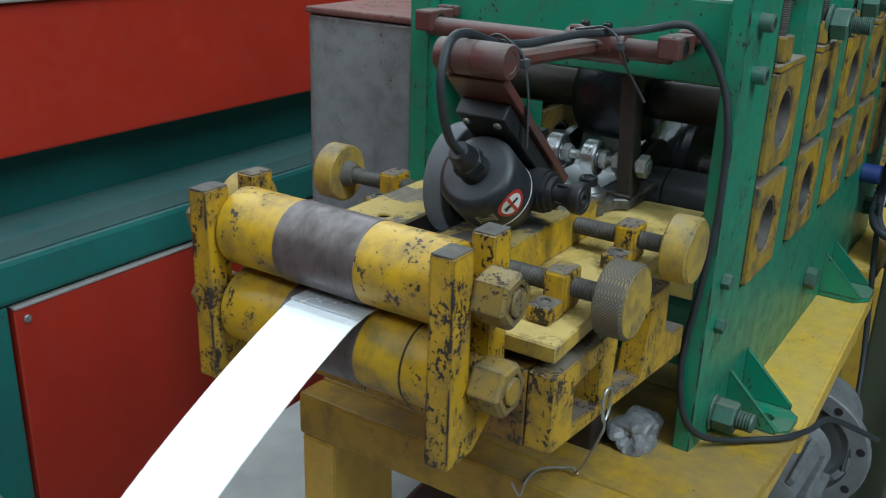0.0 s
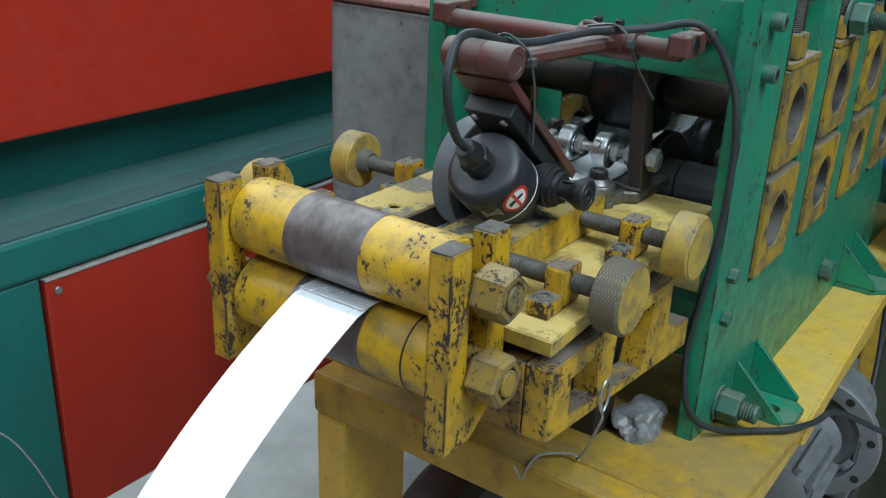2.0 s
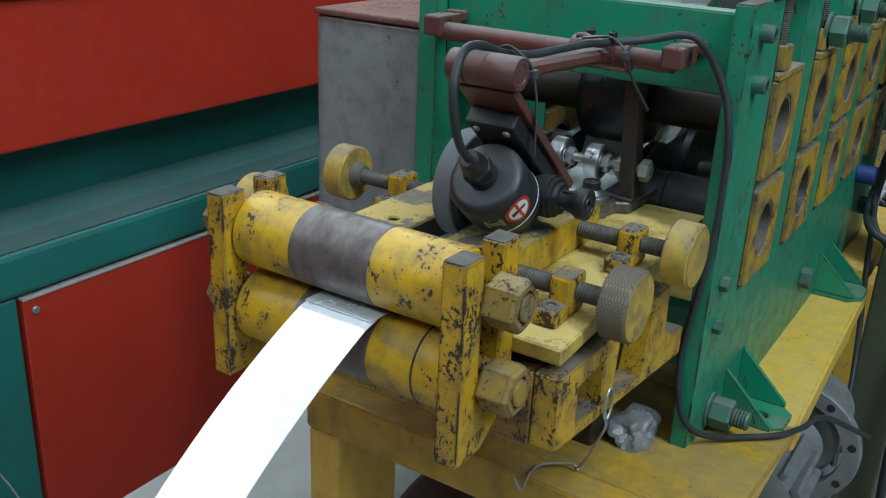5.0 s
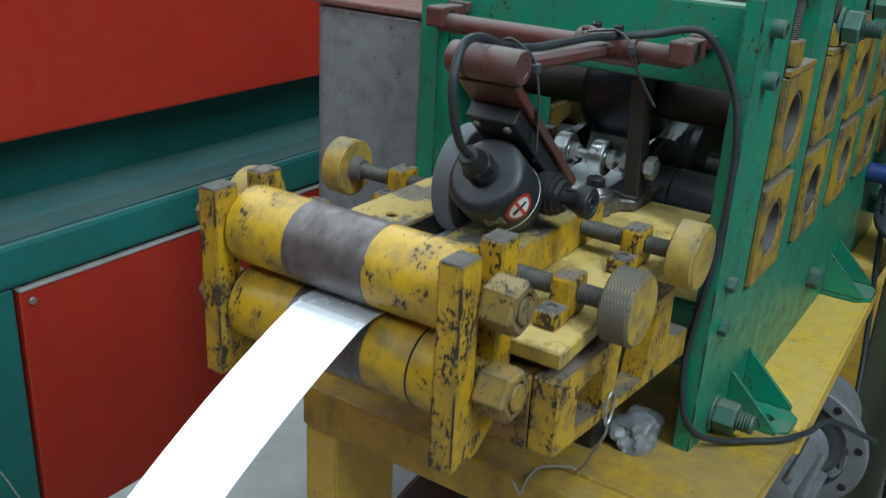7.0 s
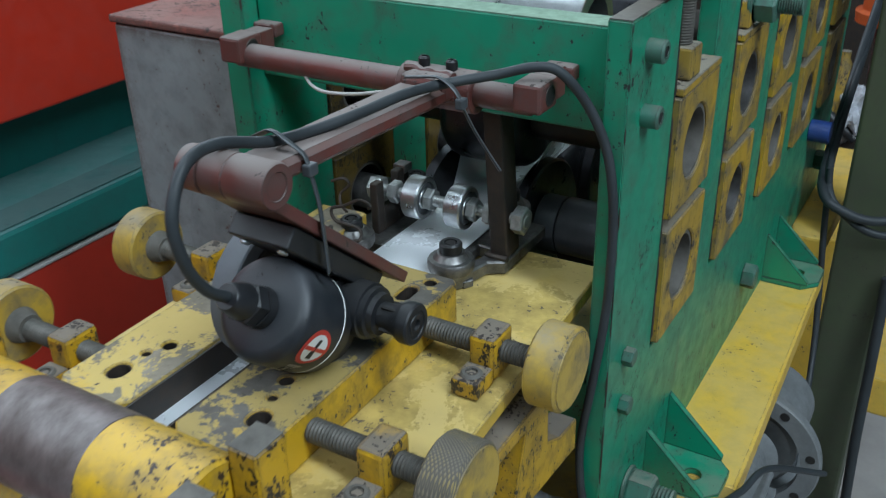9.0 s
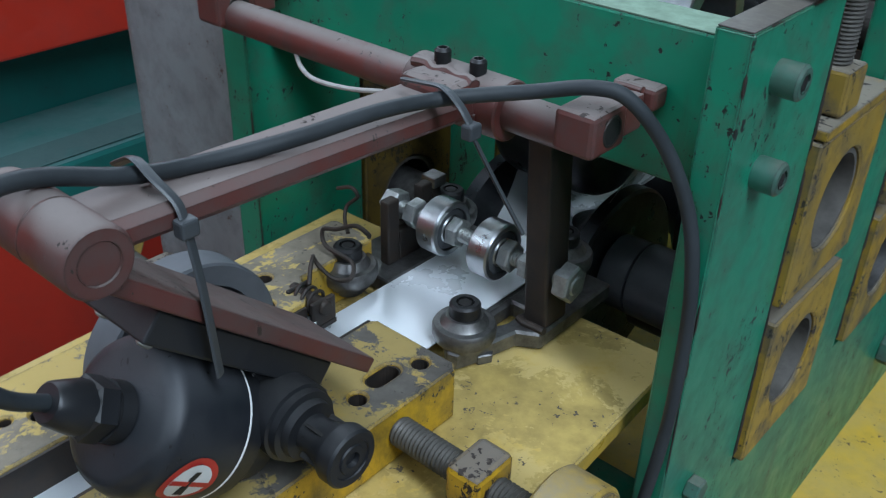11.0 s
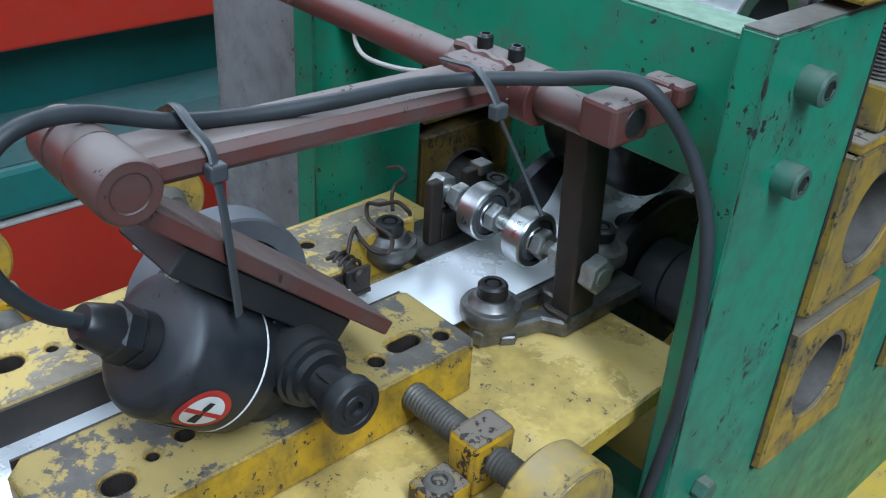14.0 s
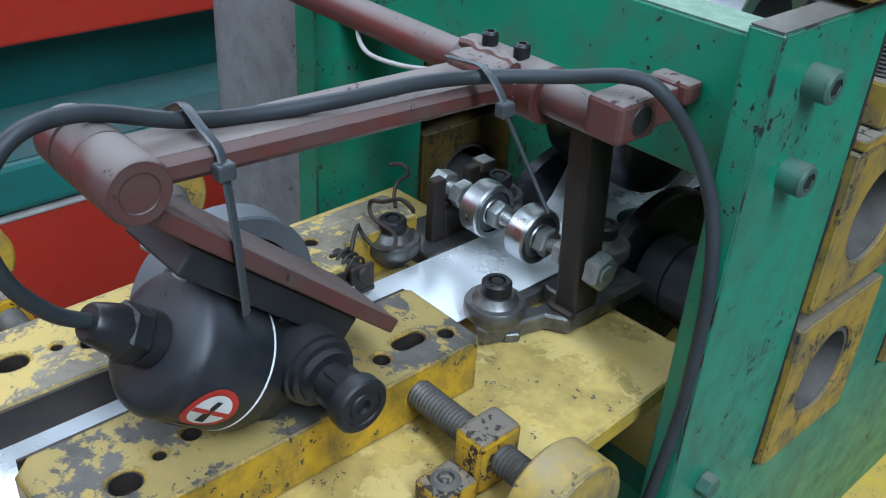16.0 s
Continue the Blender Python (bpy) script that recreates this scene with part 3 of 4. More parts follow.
    # forming rolls on their shafts
    for i in range(3):
        y = YB + 0.048 + i * PITCH
        up = part("upper_shaft", rod((XL + 0.004, y, 1.062), (XR - 0.0175, y, 1.062), 0.0168), ROLL_BLACK, m)
        part("forming_roll", lathe((-0.036, y, 1.062), (0.037, y, 1.062), [(0, 0.017), (0, 0.036), (0.002, 0.0405), (0.006, 0.0438), (0.012, 0.0455), (0.058, 0.0455), (0.066, 0.0438), (0.071, 0.0405), (0.073, 0.036), (0.073, 0.017)], 64), ROLL_BLACK, up, "black round-edged forming roll")
        part("spacer", rod((0.0372, y, 1.062), (XR - 0.0175, y, 1.062), 0.0195), STEEL_RUST, up)
        part("spacer", rod((XL + 0.03, y, 1.062), (-0.0362, y, 1.062), 0.0195), STEEL_RUST, up)
        lo = part("lower_shaft", rod((XL + 0.004, y, 0.957), (XR - 0.0175, y, 0.957), 0.0168), STEEL_DARK, m)
        part("spacer", rod((0.064, y, 0.957), (XR - 0.0175, y, 0.957), 0.0215), ROLL_BLACK, lo)
        part("forming_roll", lathe((-0.052, y, 0.957), (0.046, y, 0.957), [(0, 0.017), (0, 0.062), (0.0015, 0.064), (0.010, 0.064), (0.016, 0.056), (0.026, 0.042), (0.038, 0.0365), (0.060, 0.0365), (0.072, 0.042), (0.082, 0.056), (0.088, 0.064), (0.0965, 0.064), (0.098, 0.062), (0.098, 0.017)], 64), ROLL_BLACK, lo, "black concave forming roll")


mill()
SY, SHZ = 0.466, 0.974
shaft = thing("guide_shaft", (0.1, SY, SHZ), "stepped black steel sleeve beside the lower roll", "shaft")
part("collar", lathe((0.0462, SY, SHZ), (0.0662, SY, SHZ), [(0, 0.0175), (0.001, 0.022), (0.0025, 0.0232), (0.0195, 0.0232), (0.020, 0.0222)], 48), NYLON, shaft)
part("sleeve", rod((0.0672, SY, SHZ), (XR - 0.0175, SY, SHZ), 0.0240, 0.001, 48), NYLON, shaft)
solo("chrome_ring", ring((-0.02, 0.462, 1.139), (0.086, 0.462, 1.139), 0.024, 0.034), STEEL_BRIGHT, "bright slotted steel ring on the mill", "ring")

# ---- feed table ----
RT, PT = 1.0135, 0.983


def feed_table():
    f = thing("feed_table", (0, 0.22, 0.85), "yellow painted steel entry table with dusty worn plate", "table")
    part("bed_plate", plate([(-0.118, 0.068), (0.143, 0.068), (0.128, 0.397), (-0.124, 0.389)], [], 0.012, Matrix.Translation((0, 0, PT - 0.012)), 0.0012), YELLOW_BED, f, "worn yellow bed plate")
    prof = [(0.067, 0.906), (0.318, 0.878), (0.318, 0.905), (0.290, 0.908), (0.270, 0.918), (0.268, 0.962), (0.067, 0.962)]
    holes = [[(0.098, 0.915), (0.142, 0.908), (0.140, 0.946), (0.098, 0.943)], [(0.162, 0.905), (0.220, 0.897), (0.236, 0.950), (0.168, 0.952)]]
    part("side_cheek", plate(prof, holes, 0.02, Matrix.Translation((0.125, 0, 0)) @ SIDE, 0.001), YELLOW, f, "yellow side cheek with cut-out windows")
    part("side_cheek", plate(prof, holes, 0.02, Matrix.Translation((-0.118, 0, 0)) @ SIDE, 0.001), YELLOW, f)
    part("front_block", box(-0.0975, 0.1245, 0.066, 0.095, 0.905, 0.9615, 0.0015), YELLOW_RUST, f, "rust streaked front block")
    # Dark set-back spacer puts the shade of the recess under the plate into colour
    part("spacer_bar", box(-0.112, 0.120, 0.078, 0.36, 0.9622, 0.9705, 0), STEEL_RUST, f)
    part("column", box(-0.09, 0.09, 0.27, 0.31, BT + 0.001, 0.877, 0.002), STEEL_RUST, f)
    for x0, x1, y0, y1, name in ((0.0135, 0.070, 0.076, 0.284, "guide_rail"), (-0.075, -0.0205, 0.076, 0.340, "guide_rail")):
        c = 0.008
        s = 1 if x0 > 0 else -1
        out = [(x0 + c, y0), (x1 - c, y0), (x1, y0 + c), (x1, y1 - 0.4 * c), (x1 - 0.4 * c, y1), (x0 + 0.4 * c, y1), (x0, y1 - 0.4 * c), (x0, y0 + c)]
        if s < 0:
            out = [(x0 + c, y0), (x1 - c, y0), (x1, y0 + c), (x1, 0.268), (x1 - 0.006, 0.276), (-0.041, 0.284), (-0.041, y1 - 0.003), (-0.044, y1), (x0 + 0.003, y1), (x0, y1 - 0.003), (x0, y0 + c)]
        if s > 0:
            hs = [slot(0.0505, 0.1075, 0.0125, 0.0150), circle(0.0415, 0.1412, 0.0045, 14), slot(0.0487, 0.2545, 0.010, 0.020), circle(0.0552, 0.273, 0.0045, 14), circle(0.052, 0.235, 0.0045, 14), circle(0.045, 0.125, 0.003, 12)]
        else:
            hs = [slot(-0.049, 0.102, 0.0125, 0.0155), circle(-0.042, 0.135, 0.0045, 14), circle(-0.048, 0.122, 0.003, 12), slot(-0.049, 0.235, 0.010, 0.020), circle(-0.055, 0.27, 0.0045, 14), circle(-0.035, 0.255, 0.0045, 14)]
        for hloop in hs:
            cx, cy = sum(p[0] for p in hloop) / len(hloop), sum(p[1] for p in hloop) / len(hloop)
            rim = [(cx + 0.997 * (px_ - cx), cy + 0.997 * (py_ - cy)) for px_, py_ in hloop]
            # Dark inserts added to blacken the wall and floor of each hole
            part("hole_lining", plate(rim, [[(cx + 0.9 * (px_ - cx), cy + 0.9 * (py_ - cy)) for px_, py_ in hloop]], RT - PT - 0.0022, Matrix.Translation((0, 0, PT + 0.0006))), STEEL_RUST, f)
            part("hole_bottom", plate([(cx + 0.898 * (px_ - cx), cy + 0.898 * (py_ - cy)) for px_, py_ in hloop], [], RT - PT - 0.012, Matrix.Translation((0, 0, PT + 0.0006))), STEEL_RUST, f)
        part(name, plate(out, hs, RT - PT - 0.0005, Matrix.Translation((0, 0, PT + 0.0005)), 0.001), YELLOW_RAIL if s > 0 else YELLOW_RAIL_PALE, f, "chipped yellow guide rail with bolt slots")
        part("wear_strip", box(-0.0203, -0.0185, 0.08, 0.268, PT + 0.002, RT - 0.001, 0.0003) if s < 0 else box(0.0117, 0.0133, 0.08, 0.282, PT + 0.002, RT - 0.001, 0.0003), STEEL_RUST, f)


feed_table()


def knob_screw(y, side, rim, name="clamp_screw", out=0.0, near=0.0):
    """Hand screw through a post that pushes a guide rail sideways."""
    k = thing(name, (side * 0.115, y, PT), "yellow knurled hand knob on a dusty threaded screw", "clamp screw", "rail clamp screws")
    s = side

    def at(x):
        return (s * x, y, 1.001)

    part("spindle", screw(at(0.0705), at(0.149 + out), 0.0072, 0.0022), THREAD, k)
    post = part("post", box(*sorted((s * (0.1075 - near), s * (0.1255 - near))), y - 0.0125, y + 0.0125, PT + 0.001, 1.0135, 0.003), YELLOW, k)
    part("foot", box(*sorted((s * (0.1075 - near), s * (0.1255 - near))), y - 0.034, y - 0.013, PT + 0.001, 0.9955, 0.0015), YELLOW, k)
    part("cap_screw", socket((s * (0.1165 - near), y - 0.024, 0.9915), (s * (0.1165 - near), y - 0.024, 0.9970), 0.0068), DUSTY_STEEL, post)
    if out:
        part("hub", lathe(at(0.1400 + out), at(0.1494 + out), [(0, 0.0074), (0, 0.0092), (0.003, 0.0098), (0.0075, 0.0118), (0.0094, 0.0122), (0.0094, 0.0074)], 32), DUSTY_STEEL, k, "dusty turned hub")
    knob = part("knob", lathe(at(0.1495 + out), at(0.1715 + out), [(0, 0.010), (0, 0.0245), (0.0015, 0.0262), (0.0195, 0.0262), (0.021, 0.0248), (0.021, 0.0)], 72, False), rim, k, "worn yellow knurled knob")
    part("knob_face", lathe(at(0.1704 + out), at(0.1725 + out), [(0, 0.0), (0, 0.0243), (0.0008, 0.0240), (0.0008, 0.0)], 64, False), BRASS, knob)
    return k


knob_screw(0.1255, 1, KNURL)
knob_screw(0.2425, 1, BRASS)
knob_screw(0.118, -1, BRASS, out=0.010, near=0.008)
knob_screw(0.240, -1, BRASS, out=0.013, near=0.008)

# ---- entry rollers ----
RY, RU, RL_, RR = 0.034, 1.0235, 0.9640, 0.0278


def entry_rollers():
    e = thing("entry_roller_stand", (0, 0.03, 0.91), "chipped yellow two-roller strip entry stand", "roller stand")
    for x0, x1 in ((0.091, 0.108), (-0.107, -0.091)):
        zl = 0.914
        out = [(0.0, zl), (0.03, zl), (0.066, 0.94), (0.066, 0.96), (0.066, 1.056), (0.0455, 1.056), (0.0455, 0.985), (0.0455, 0.975), (0.0225, 0.955), (0.0225, 1.055), (0.0, 1.055)]
        side = part("side_plate", plate(out, [], x1 - x0, Matrix.Translation((x0, 0, 0)) @ SIDE, 0.0012), YELLOW, e, "chipped yellow slotted side plate")
        part("bare_top", box(x0 + 0.0006, x1 - 0.0006, 0.0006, 0.0219, 1.0549, 1.0554, 0.0002), DUSTY_STEEL, side, "bare grey cut top")
        part("bare_top", box(x0 + 0.0006, x1 - 0.0006, 0.0461, 0.0654, 1.0559, 1.0564, 0.0002), DUSTY_STEEL if x0 > 0 else YELLOW, side)
        if x0 > 0:
            worn_edge((x1 - 0.0005, 0.0005, 0.918), (x1 - 0.0005, 0.0005, 1.0545), side, 0.0007, 3, 0.6)
            worn_edge((x0 + 0.0005, 0.0005, 0.918), (x0 + 0.0005, 0.0005, 1.0545), side, 0.0006, 4, 0.4)
            worn_edge((x1 - 0.0005, 0.0470, 0.985), (x1 - 0.0005, 0.0470, 1.0555), side, 0.0006, 5, 0.5)
        else:
            worn_edge((x1 - 0.0005, 0.0005, 0.918), (x1 - 0.0005, 0.0005, 1.0545), side, 0.0007, 6, 0.5)
        worn_edge((x0 + 0.001, 0.0005, 1.0545), (x1 - 0.001, 0.0005, 1.0545), side, 0.0006, 7, 0.6)
    for z, name in ((RU, "upper_roller"), (RL_, "lower_roller")):
        r = part(name, rod((-0.0905, RY, z), (0.0905, RY, z), RR, 0.002, 64), YELLOW_ROLL, e, "chipped yellow roller with a bare steel band")
        part("worn_band", ring((-0.037, RY, z), (0.030, RY, z), 0.02, RR + 0.0004, 64, 0.0003), STEEL_BAND, r, "bare polished steel band")
        if z == RL_:
            part("collar", ring((0.066, RY, z), (0.0675, RY, z), 0.02, RR + 0.0005, 64, 0.0003), STEEL_RUST, r, "dark line round the roller")
        for s in (1, -1):
            nut = part("nut", hexnut((s * 0.1085, RY, z), (s * 0.132, RY, z), 0.031, 0.0115, turn=0.25 if z == RU else 0.05), YELLOW_NUT, e, "dusty yellow hexagon nut")
            part("stud", rod((s * 0.127, RY, z), (s * 0.1335, RY, z), 0.009), YELLOW_NUT, nut)
    part("back_bar", box(-0.0905, 0.0905, 0.048, 0.0655, 0.915, 0.94, 0.0015), YELLOW, e)


entry_rollers()

# ---- strip ----
SX0, SX1, SZ = -0.0235, 0.0335, 0.9940
strip = thing("steel_strip", (0, 0.0, SZ), "bright galvanised steel strip running into the mill", "strip")
part("flat_run", box(SX0, SX1, 0.008, 0.43, SZ - 0.0006, SZ, 0), STRIP, strip, "flat bright strip")


def formed_strip():
    """The strip as the first rolls bend its edges up."""
    bm = bmesh.new()
    rows = []
    for i in range(13):
        y = 0.43 + 0.012 * i
        bend = min(1.0, (i / 4.0) ** 1.3)
        row = []
        for k in range(15):
            u = -1 + k / 7
            row.append(bm.verts.new((0.005 + u * 0.0285 + 0.011 * bend * u ** 5, y, SZ - 0.0003 + bend * 0.044 * abs(u) ** 4.5)))
        rows.append(row)
    for lo, hi in zip(rows, rows[1:]):
        for k in range(14):
            bm.faces.new((lo[k], lo[k + 1], hi[k + 1], hi[k]))
    bmesh.ops.solidify(bm, geom=bm.faces[:], thickness=0.0006)
    return shade(bm)


part("formed_run", formed_strip(), STRIP, strip, "strip with its edges bent up")
PIECE, COUNT = 0.014, 24
pieces = []
for i in range(COUNT):
    long = PIECE if i < COUNT - 1 else 0.35
    bm = box(SX0, SX1, -long - 0.0002, 0.0002, -0.0006, 0, 0)
    pieces.append(part("hanging_piece", bm, STRIP, None))
    pieces[-1].parent = strip

# ---- measuring wheel on its swing arm ----
AX = Vector((0, 0.775, -0.632))
FACE = Vector((0.0405, 0.130, 1.0662))
WY, WZ, WHZ = 0.186, 1.0425, 1.0380


def swing_arm():
    a = thing("swing_arm", (0.04, 0.31, 1.137), "dusty brown pivoting arm holding a black rotary encoder", "bracket")
    part("cross_rod", rod((-0.125, 0.313, 1.1330), (0.108, 0.313, 1.1330), 0.0086), BROWN, a, "round brown cross rod")
    for x, way in ((-0.124, -1), (0.1085, 1)):
        blk = part("clamp_block", box(x - 0.0095, x + 0.0095, 0.3005, 0.3255, 1.1290, 1.1475, 0.0022), BROWN, a, "brown clamp block with an open bore")
        part("neck", box(x - 0.0080, x + 0.0080, 0.3257, 0.3405, 1.1310, 1.1466, 0.0012), BROWN, blk)
        part("flange", box(*sorted((x - way * 0.0088, x + way * 0.0125)), 0.3407, 0.3518, 1.1385, 1.1485, 0.002), BROWN, blk)
        part("weld", tube([(x - 0.0068, 0.3408, 1.1468), (x - 0.001, 0.3402, 1.1474), (x + 0.004, 0.3409, 1.1470), (x + 0.0068, 0.3404, 1.1473)], 0.0017, 8, 5), BROWN, blk)
        part("bore_rim", ring((x + 0.0088, 0.3145, 1.1382), (x + 0.0099, 0.3145, 1.1382), 0.0056, 0.0068, 28, 0.0004), STEEL_RUST, blk)
        # Black disc on the face paints the shade of the open bore
        part("bore", rod((x + 0.0090, 0.3145, 1.1382), (x + 0.0097, 0.3145, 1.1382), 0.0056, 0.0002, 28), HOLE, blk)
    sleeve = part("sleeve", ring((0.016, 0.313, 1.1330), (0.070, 0.313, 1.1330), 0.0087, 0.0135), BROWN, a)
    rnd = random.Random(5)
    for z0, lift in ((1.1465, 0.0), (1.1315, -0.001)):
        run = [(0.024 + 0.0045 * k, 0.3005 + rnd.uniform(-0.0015, 0.0015), z0 + lift + rnd.uniform(-0.001, 0.001)) for k in range(9)]
        part("weld", tube(run, 0.0026, 8, 4), BROWN, a, "lumpy weld bead")
    part("gusset", box(0.028, 0.060, 0.286, 0.302, 1.1305, 1.1475, 0.004), BROWN, a)
    for x in (0.032, 0.052):
        part("set_screw", socket((x, 0.311, 1.142), (x, 0.311, 1.1525), 0.0038), BLACK_OXIDE, sleeve)
    out = [(0.030, 0.118), (0.058, 0.118), (0.060, 0.31), (0.026, 0.31)]
    part("arm", plate(out, [], 0.011, pose(0, 0, 1.137, -2.4) @ Matrix.Translation((0, 0, 0.0055)), 0.003), BROWN, a, "flat red-brown arm")
    part("pivot_tube", lathe((0.016, 0.1195, 1.1455), (0.071, 0.1195, 1.1455), [(0, 0.009), (0.0008, 0.0115), (0.014, 0.0119), (0.0145, 0.0110), (0.0155, 0.0110), (0.016, 0.0119), (0.030, 0.0119), (0.0303, 0.0115), (0.0307, 0.0115), (0.031, 0.0119), (0.0535, 0.0119), (0.055, 0.0109), (0.055, 0.0072), (0.0544, 0.0068), (0.0544, 0.0)], 40, False), BROWN, a, "brown pivot tube")
    slope = pose(0, 0.128, 1.131, -41)
    part("mounting_plate", box(0.018, 0.064, -0.004, 0.139, -0.004, 0.003, 0.001, slope), BROWN, a, "sloping brown mounting plate")
    part("spacer", box(0.020, 0.060, 0.022, 0.118, -0.017, -0.0045, 0.001, slope), PLASTIC, a)
    for x in (0.027, 0.052):
        part("screw", rod(slope @ Vector((x, 0.030, -0.017)), slope @ Vector((x, 0.030, -0.0195)), 0.003), ZINC, a)
    body = part("encoder_body", lathe(FACE, FACE + AX, [(0, 0.0), (0, 0.0225), (0.0008, 0.0252), (0.0026, 0.0277), (0.0058, 0.0293), (0.0365, 0.0293)], 56, False), HOUSING, a, "round black encoder housing")
    part("seam", ring(FACE + AX * 0.0365, FACE + AX * 0.0378, 0.02, 0.0294, 56, 0.0003), WHITE, body)
    part("rear_housing", lathe(FACE + AX * 0.0379, FACE + AX, [(0, 0.0292), (0.008, 0.0285), (0.014, 0.022), (0.026, 0.021), (0.026, 0.0)], 48, False), PLASTIC, body)
    gl = FACE - AX * 0.001
    gland = part("cable_gland", lathe(gl, gl - AX, [(0, 0.0115), (0.006, 0.0112), (0.006, 0.0100), (0.017, 0.0098), (0.022, 0.0088), (0.0275, 0.0075), (0.0285, 0.0066), (0.0285, 0.0042)], 28), PLASTIC, body)
    part("gland_nut", hexnut(gl - AX * 0.0062, gl - AX * 0.0155, 0.0205), PLASTIC, gland)
    # warning sticker that follows the round housing
    side = Vector((1, 0, 0))
    other = AX.cross(side).normalized()

    def on_body(along, angle, lift):
        d = side * math.cos(angle) + other * math.sin(angle)
        return FACE + AX * along + d * (0.0293 + lift)

    def patch(shape, lift):
        bm = bmesh.new()
        c = bm.verts.new(on_body(0.0195 + sum(p[0] for p in shape) / len(shape), ANG + sum(p[1] for p in shape) / len(shape) / 0.0293, lift))
        vs = [bm.verts.new(on_body(0.0195 + p[0], ANG + p[1] / 0.0293, lift)) for p in shape]
        for i in range(len(vs)):
            bm.faces.new((c, vs[i], vs[(i + 1) % len(vs)]))
        return bm

    ANG = 0.42
    lab = part("warning_sticker", patch(circle(0, 0, 0.0115, 32), 0.0004), RED_PRINT, body, "round red and white warning sticker")
    part("sticker_field", patch(circle(0, 0, 0.0088, 32), 0.0006), WHITE, lab)
    part("sticker_bar", patch([(-0.0088, -0.0012), (0.0088, -0.0012), (0.0088, 0.0012), (-0.0088, 0.0012)], 0.0008), RED_PRINT, lab)
    part("sticker_mark", patch([(-0.0012, -0.006), (0.0014, -0.006), (0.0022, 0.0065), (-0.0022, 0.0065)], 0.0010), BLACK_PRINT, lab)
    ANG += 0.75
    plate_ = part("type_label", patch([(-0.004, -0.008), (0.007, -0.008), (0.007, 0.006), (-0.004, 0.006)], 0.0004), PALE, body, "small pale type label with unreadable print")
    for k in (-0.0022, 0.001, 0.0042):
        part("print_line", patch([(k, -0.0065), (k + 0.001, -0.0065), (k + 0.001, 0.0045), (k, 0.0045)], 0.0006), BLACK_PRINT, plate_)
    # cross shaft with the wheel, hub and knob
    part("hub", lathe((0.050, WY, WZ), (0.078, WY, WZ), [(0, 0.012), (0.010, 0.0165), (0.020, 0.0165), (0.0205, 0.0150), (0.024, 0.0150), (0.0245, 0.0125), (0.028, 0.012), (0.028, 0.0)], 40, False), PLASTIC, a)
    knob = part("knob", lathe((0.078, WY, WZ), (0.101, WY, WZ), [(0, 0.0078), (0.006, 0.0080), (0.0105, 0.0092), (0.0145, 0.0116), (0.016, 0.0122), (0.0215, 0.0122), (0.0225, 0.0113), (0.0225, 0.0085), (0.0218, 0.0082), (0.0218, 0.0062), (0.0225, 0.0058), (0.0225, 0.0034), (0.0205, 0.003), (0.0205, 0.0)], 40, False), PLASTIC, a, "black plastic knob")
    # Raised black bars give the knob's slits their shade by colour
    for k in range(4):
        part("knob_slit", box(0.0805, 0.0905, -0.0007, 0.0007, 0.0074, 0.0100, 0.0002, Matrix.Translation((0, WY, WZ)) @ Matrix.Rotation(0.5 + k * math.pi / 2, 4, "X")), HOLE, knob)
    clevis = part("clevis", ring((0.0455, WY, WZ), (0.0525, WY, WZ), 0.0100, 0.0182, 40), PLASTIC, a, "dark grey bearing clevis")
    part("ear", box(0.0458, 0.0522, -0.006, 0.006, 0.0165, 0.0262, 0.0015, Matrix.Translation((0, WY, WZ)) @ Matrix.Rotation(-0.45, 4, "X")), PLASTIC, clevis)
    part("ear", box(0.0458, 0.0522, -0.006, 0.006, 0.0165, 0.0235, 0.0015, Matrix.Translation((0, WY, WZ)) @ Matrix.Rotation(0.75, 4, "X")), PLASTIC, clevis)
    part("shaft", rod((-0.012, WY + 0.001, WHZ), (0.052, WY + 0.001, WHZ), 0.006), STEEL_DARK, a)
    return a


arm = swing_arm()


def measuring_wheel():
    R = WHZ - SZ - 0.0003
    bm = lathe((-0.0085, 0, 0), (0.0085, 0, 0), [(0, R - 0.010), (0, R - 0.001), (0.001, R), (0.016, R), (0.017, R - 0.001), (0.017, R - 0.010), (0.011, R - 0.012), (0.011, 0.010), (0.006, 0.010), (0.006, R - 0.012), (0, R - 0.010)], 64, False)
    bmesh.ops.translate(bm, verts=bm.verts, vec=root_of(arm).location)
    w = part("measuring_wheel", bm, GREY_WHEEL, arm, "grey tyred measuring wheel")
    disc = lathe((-0.0082, 0, 0), (0.0082, 0, 0), [(0, 0.0), (0, R - 0.0125), (0.001, R - 0.0115), (0.0154, R - 0.0115), (0.0164, R - 0.0125), (0.0164, 0.0)], 48, False)
    bmesh.ops.translate(disc, verts=disc.verts, vec=root_of(arm).location)
    part("wheel_disc", disc, PLASTIC, w, "black wheel disc")
    return w


wheel = measuring_wheel()
wheel.location = Vector((-0.0045, WY + 0.001, WHZ)) - arm.location

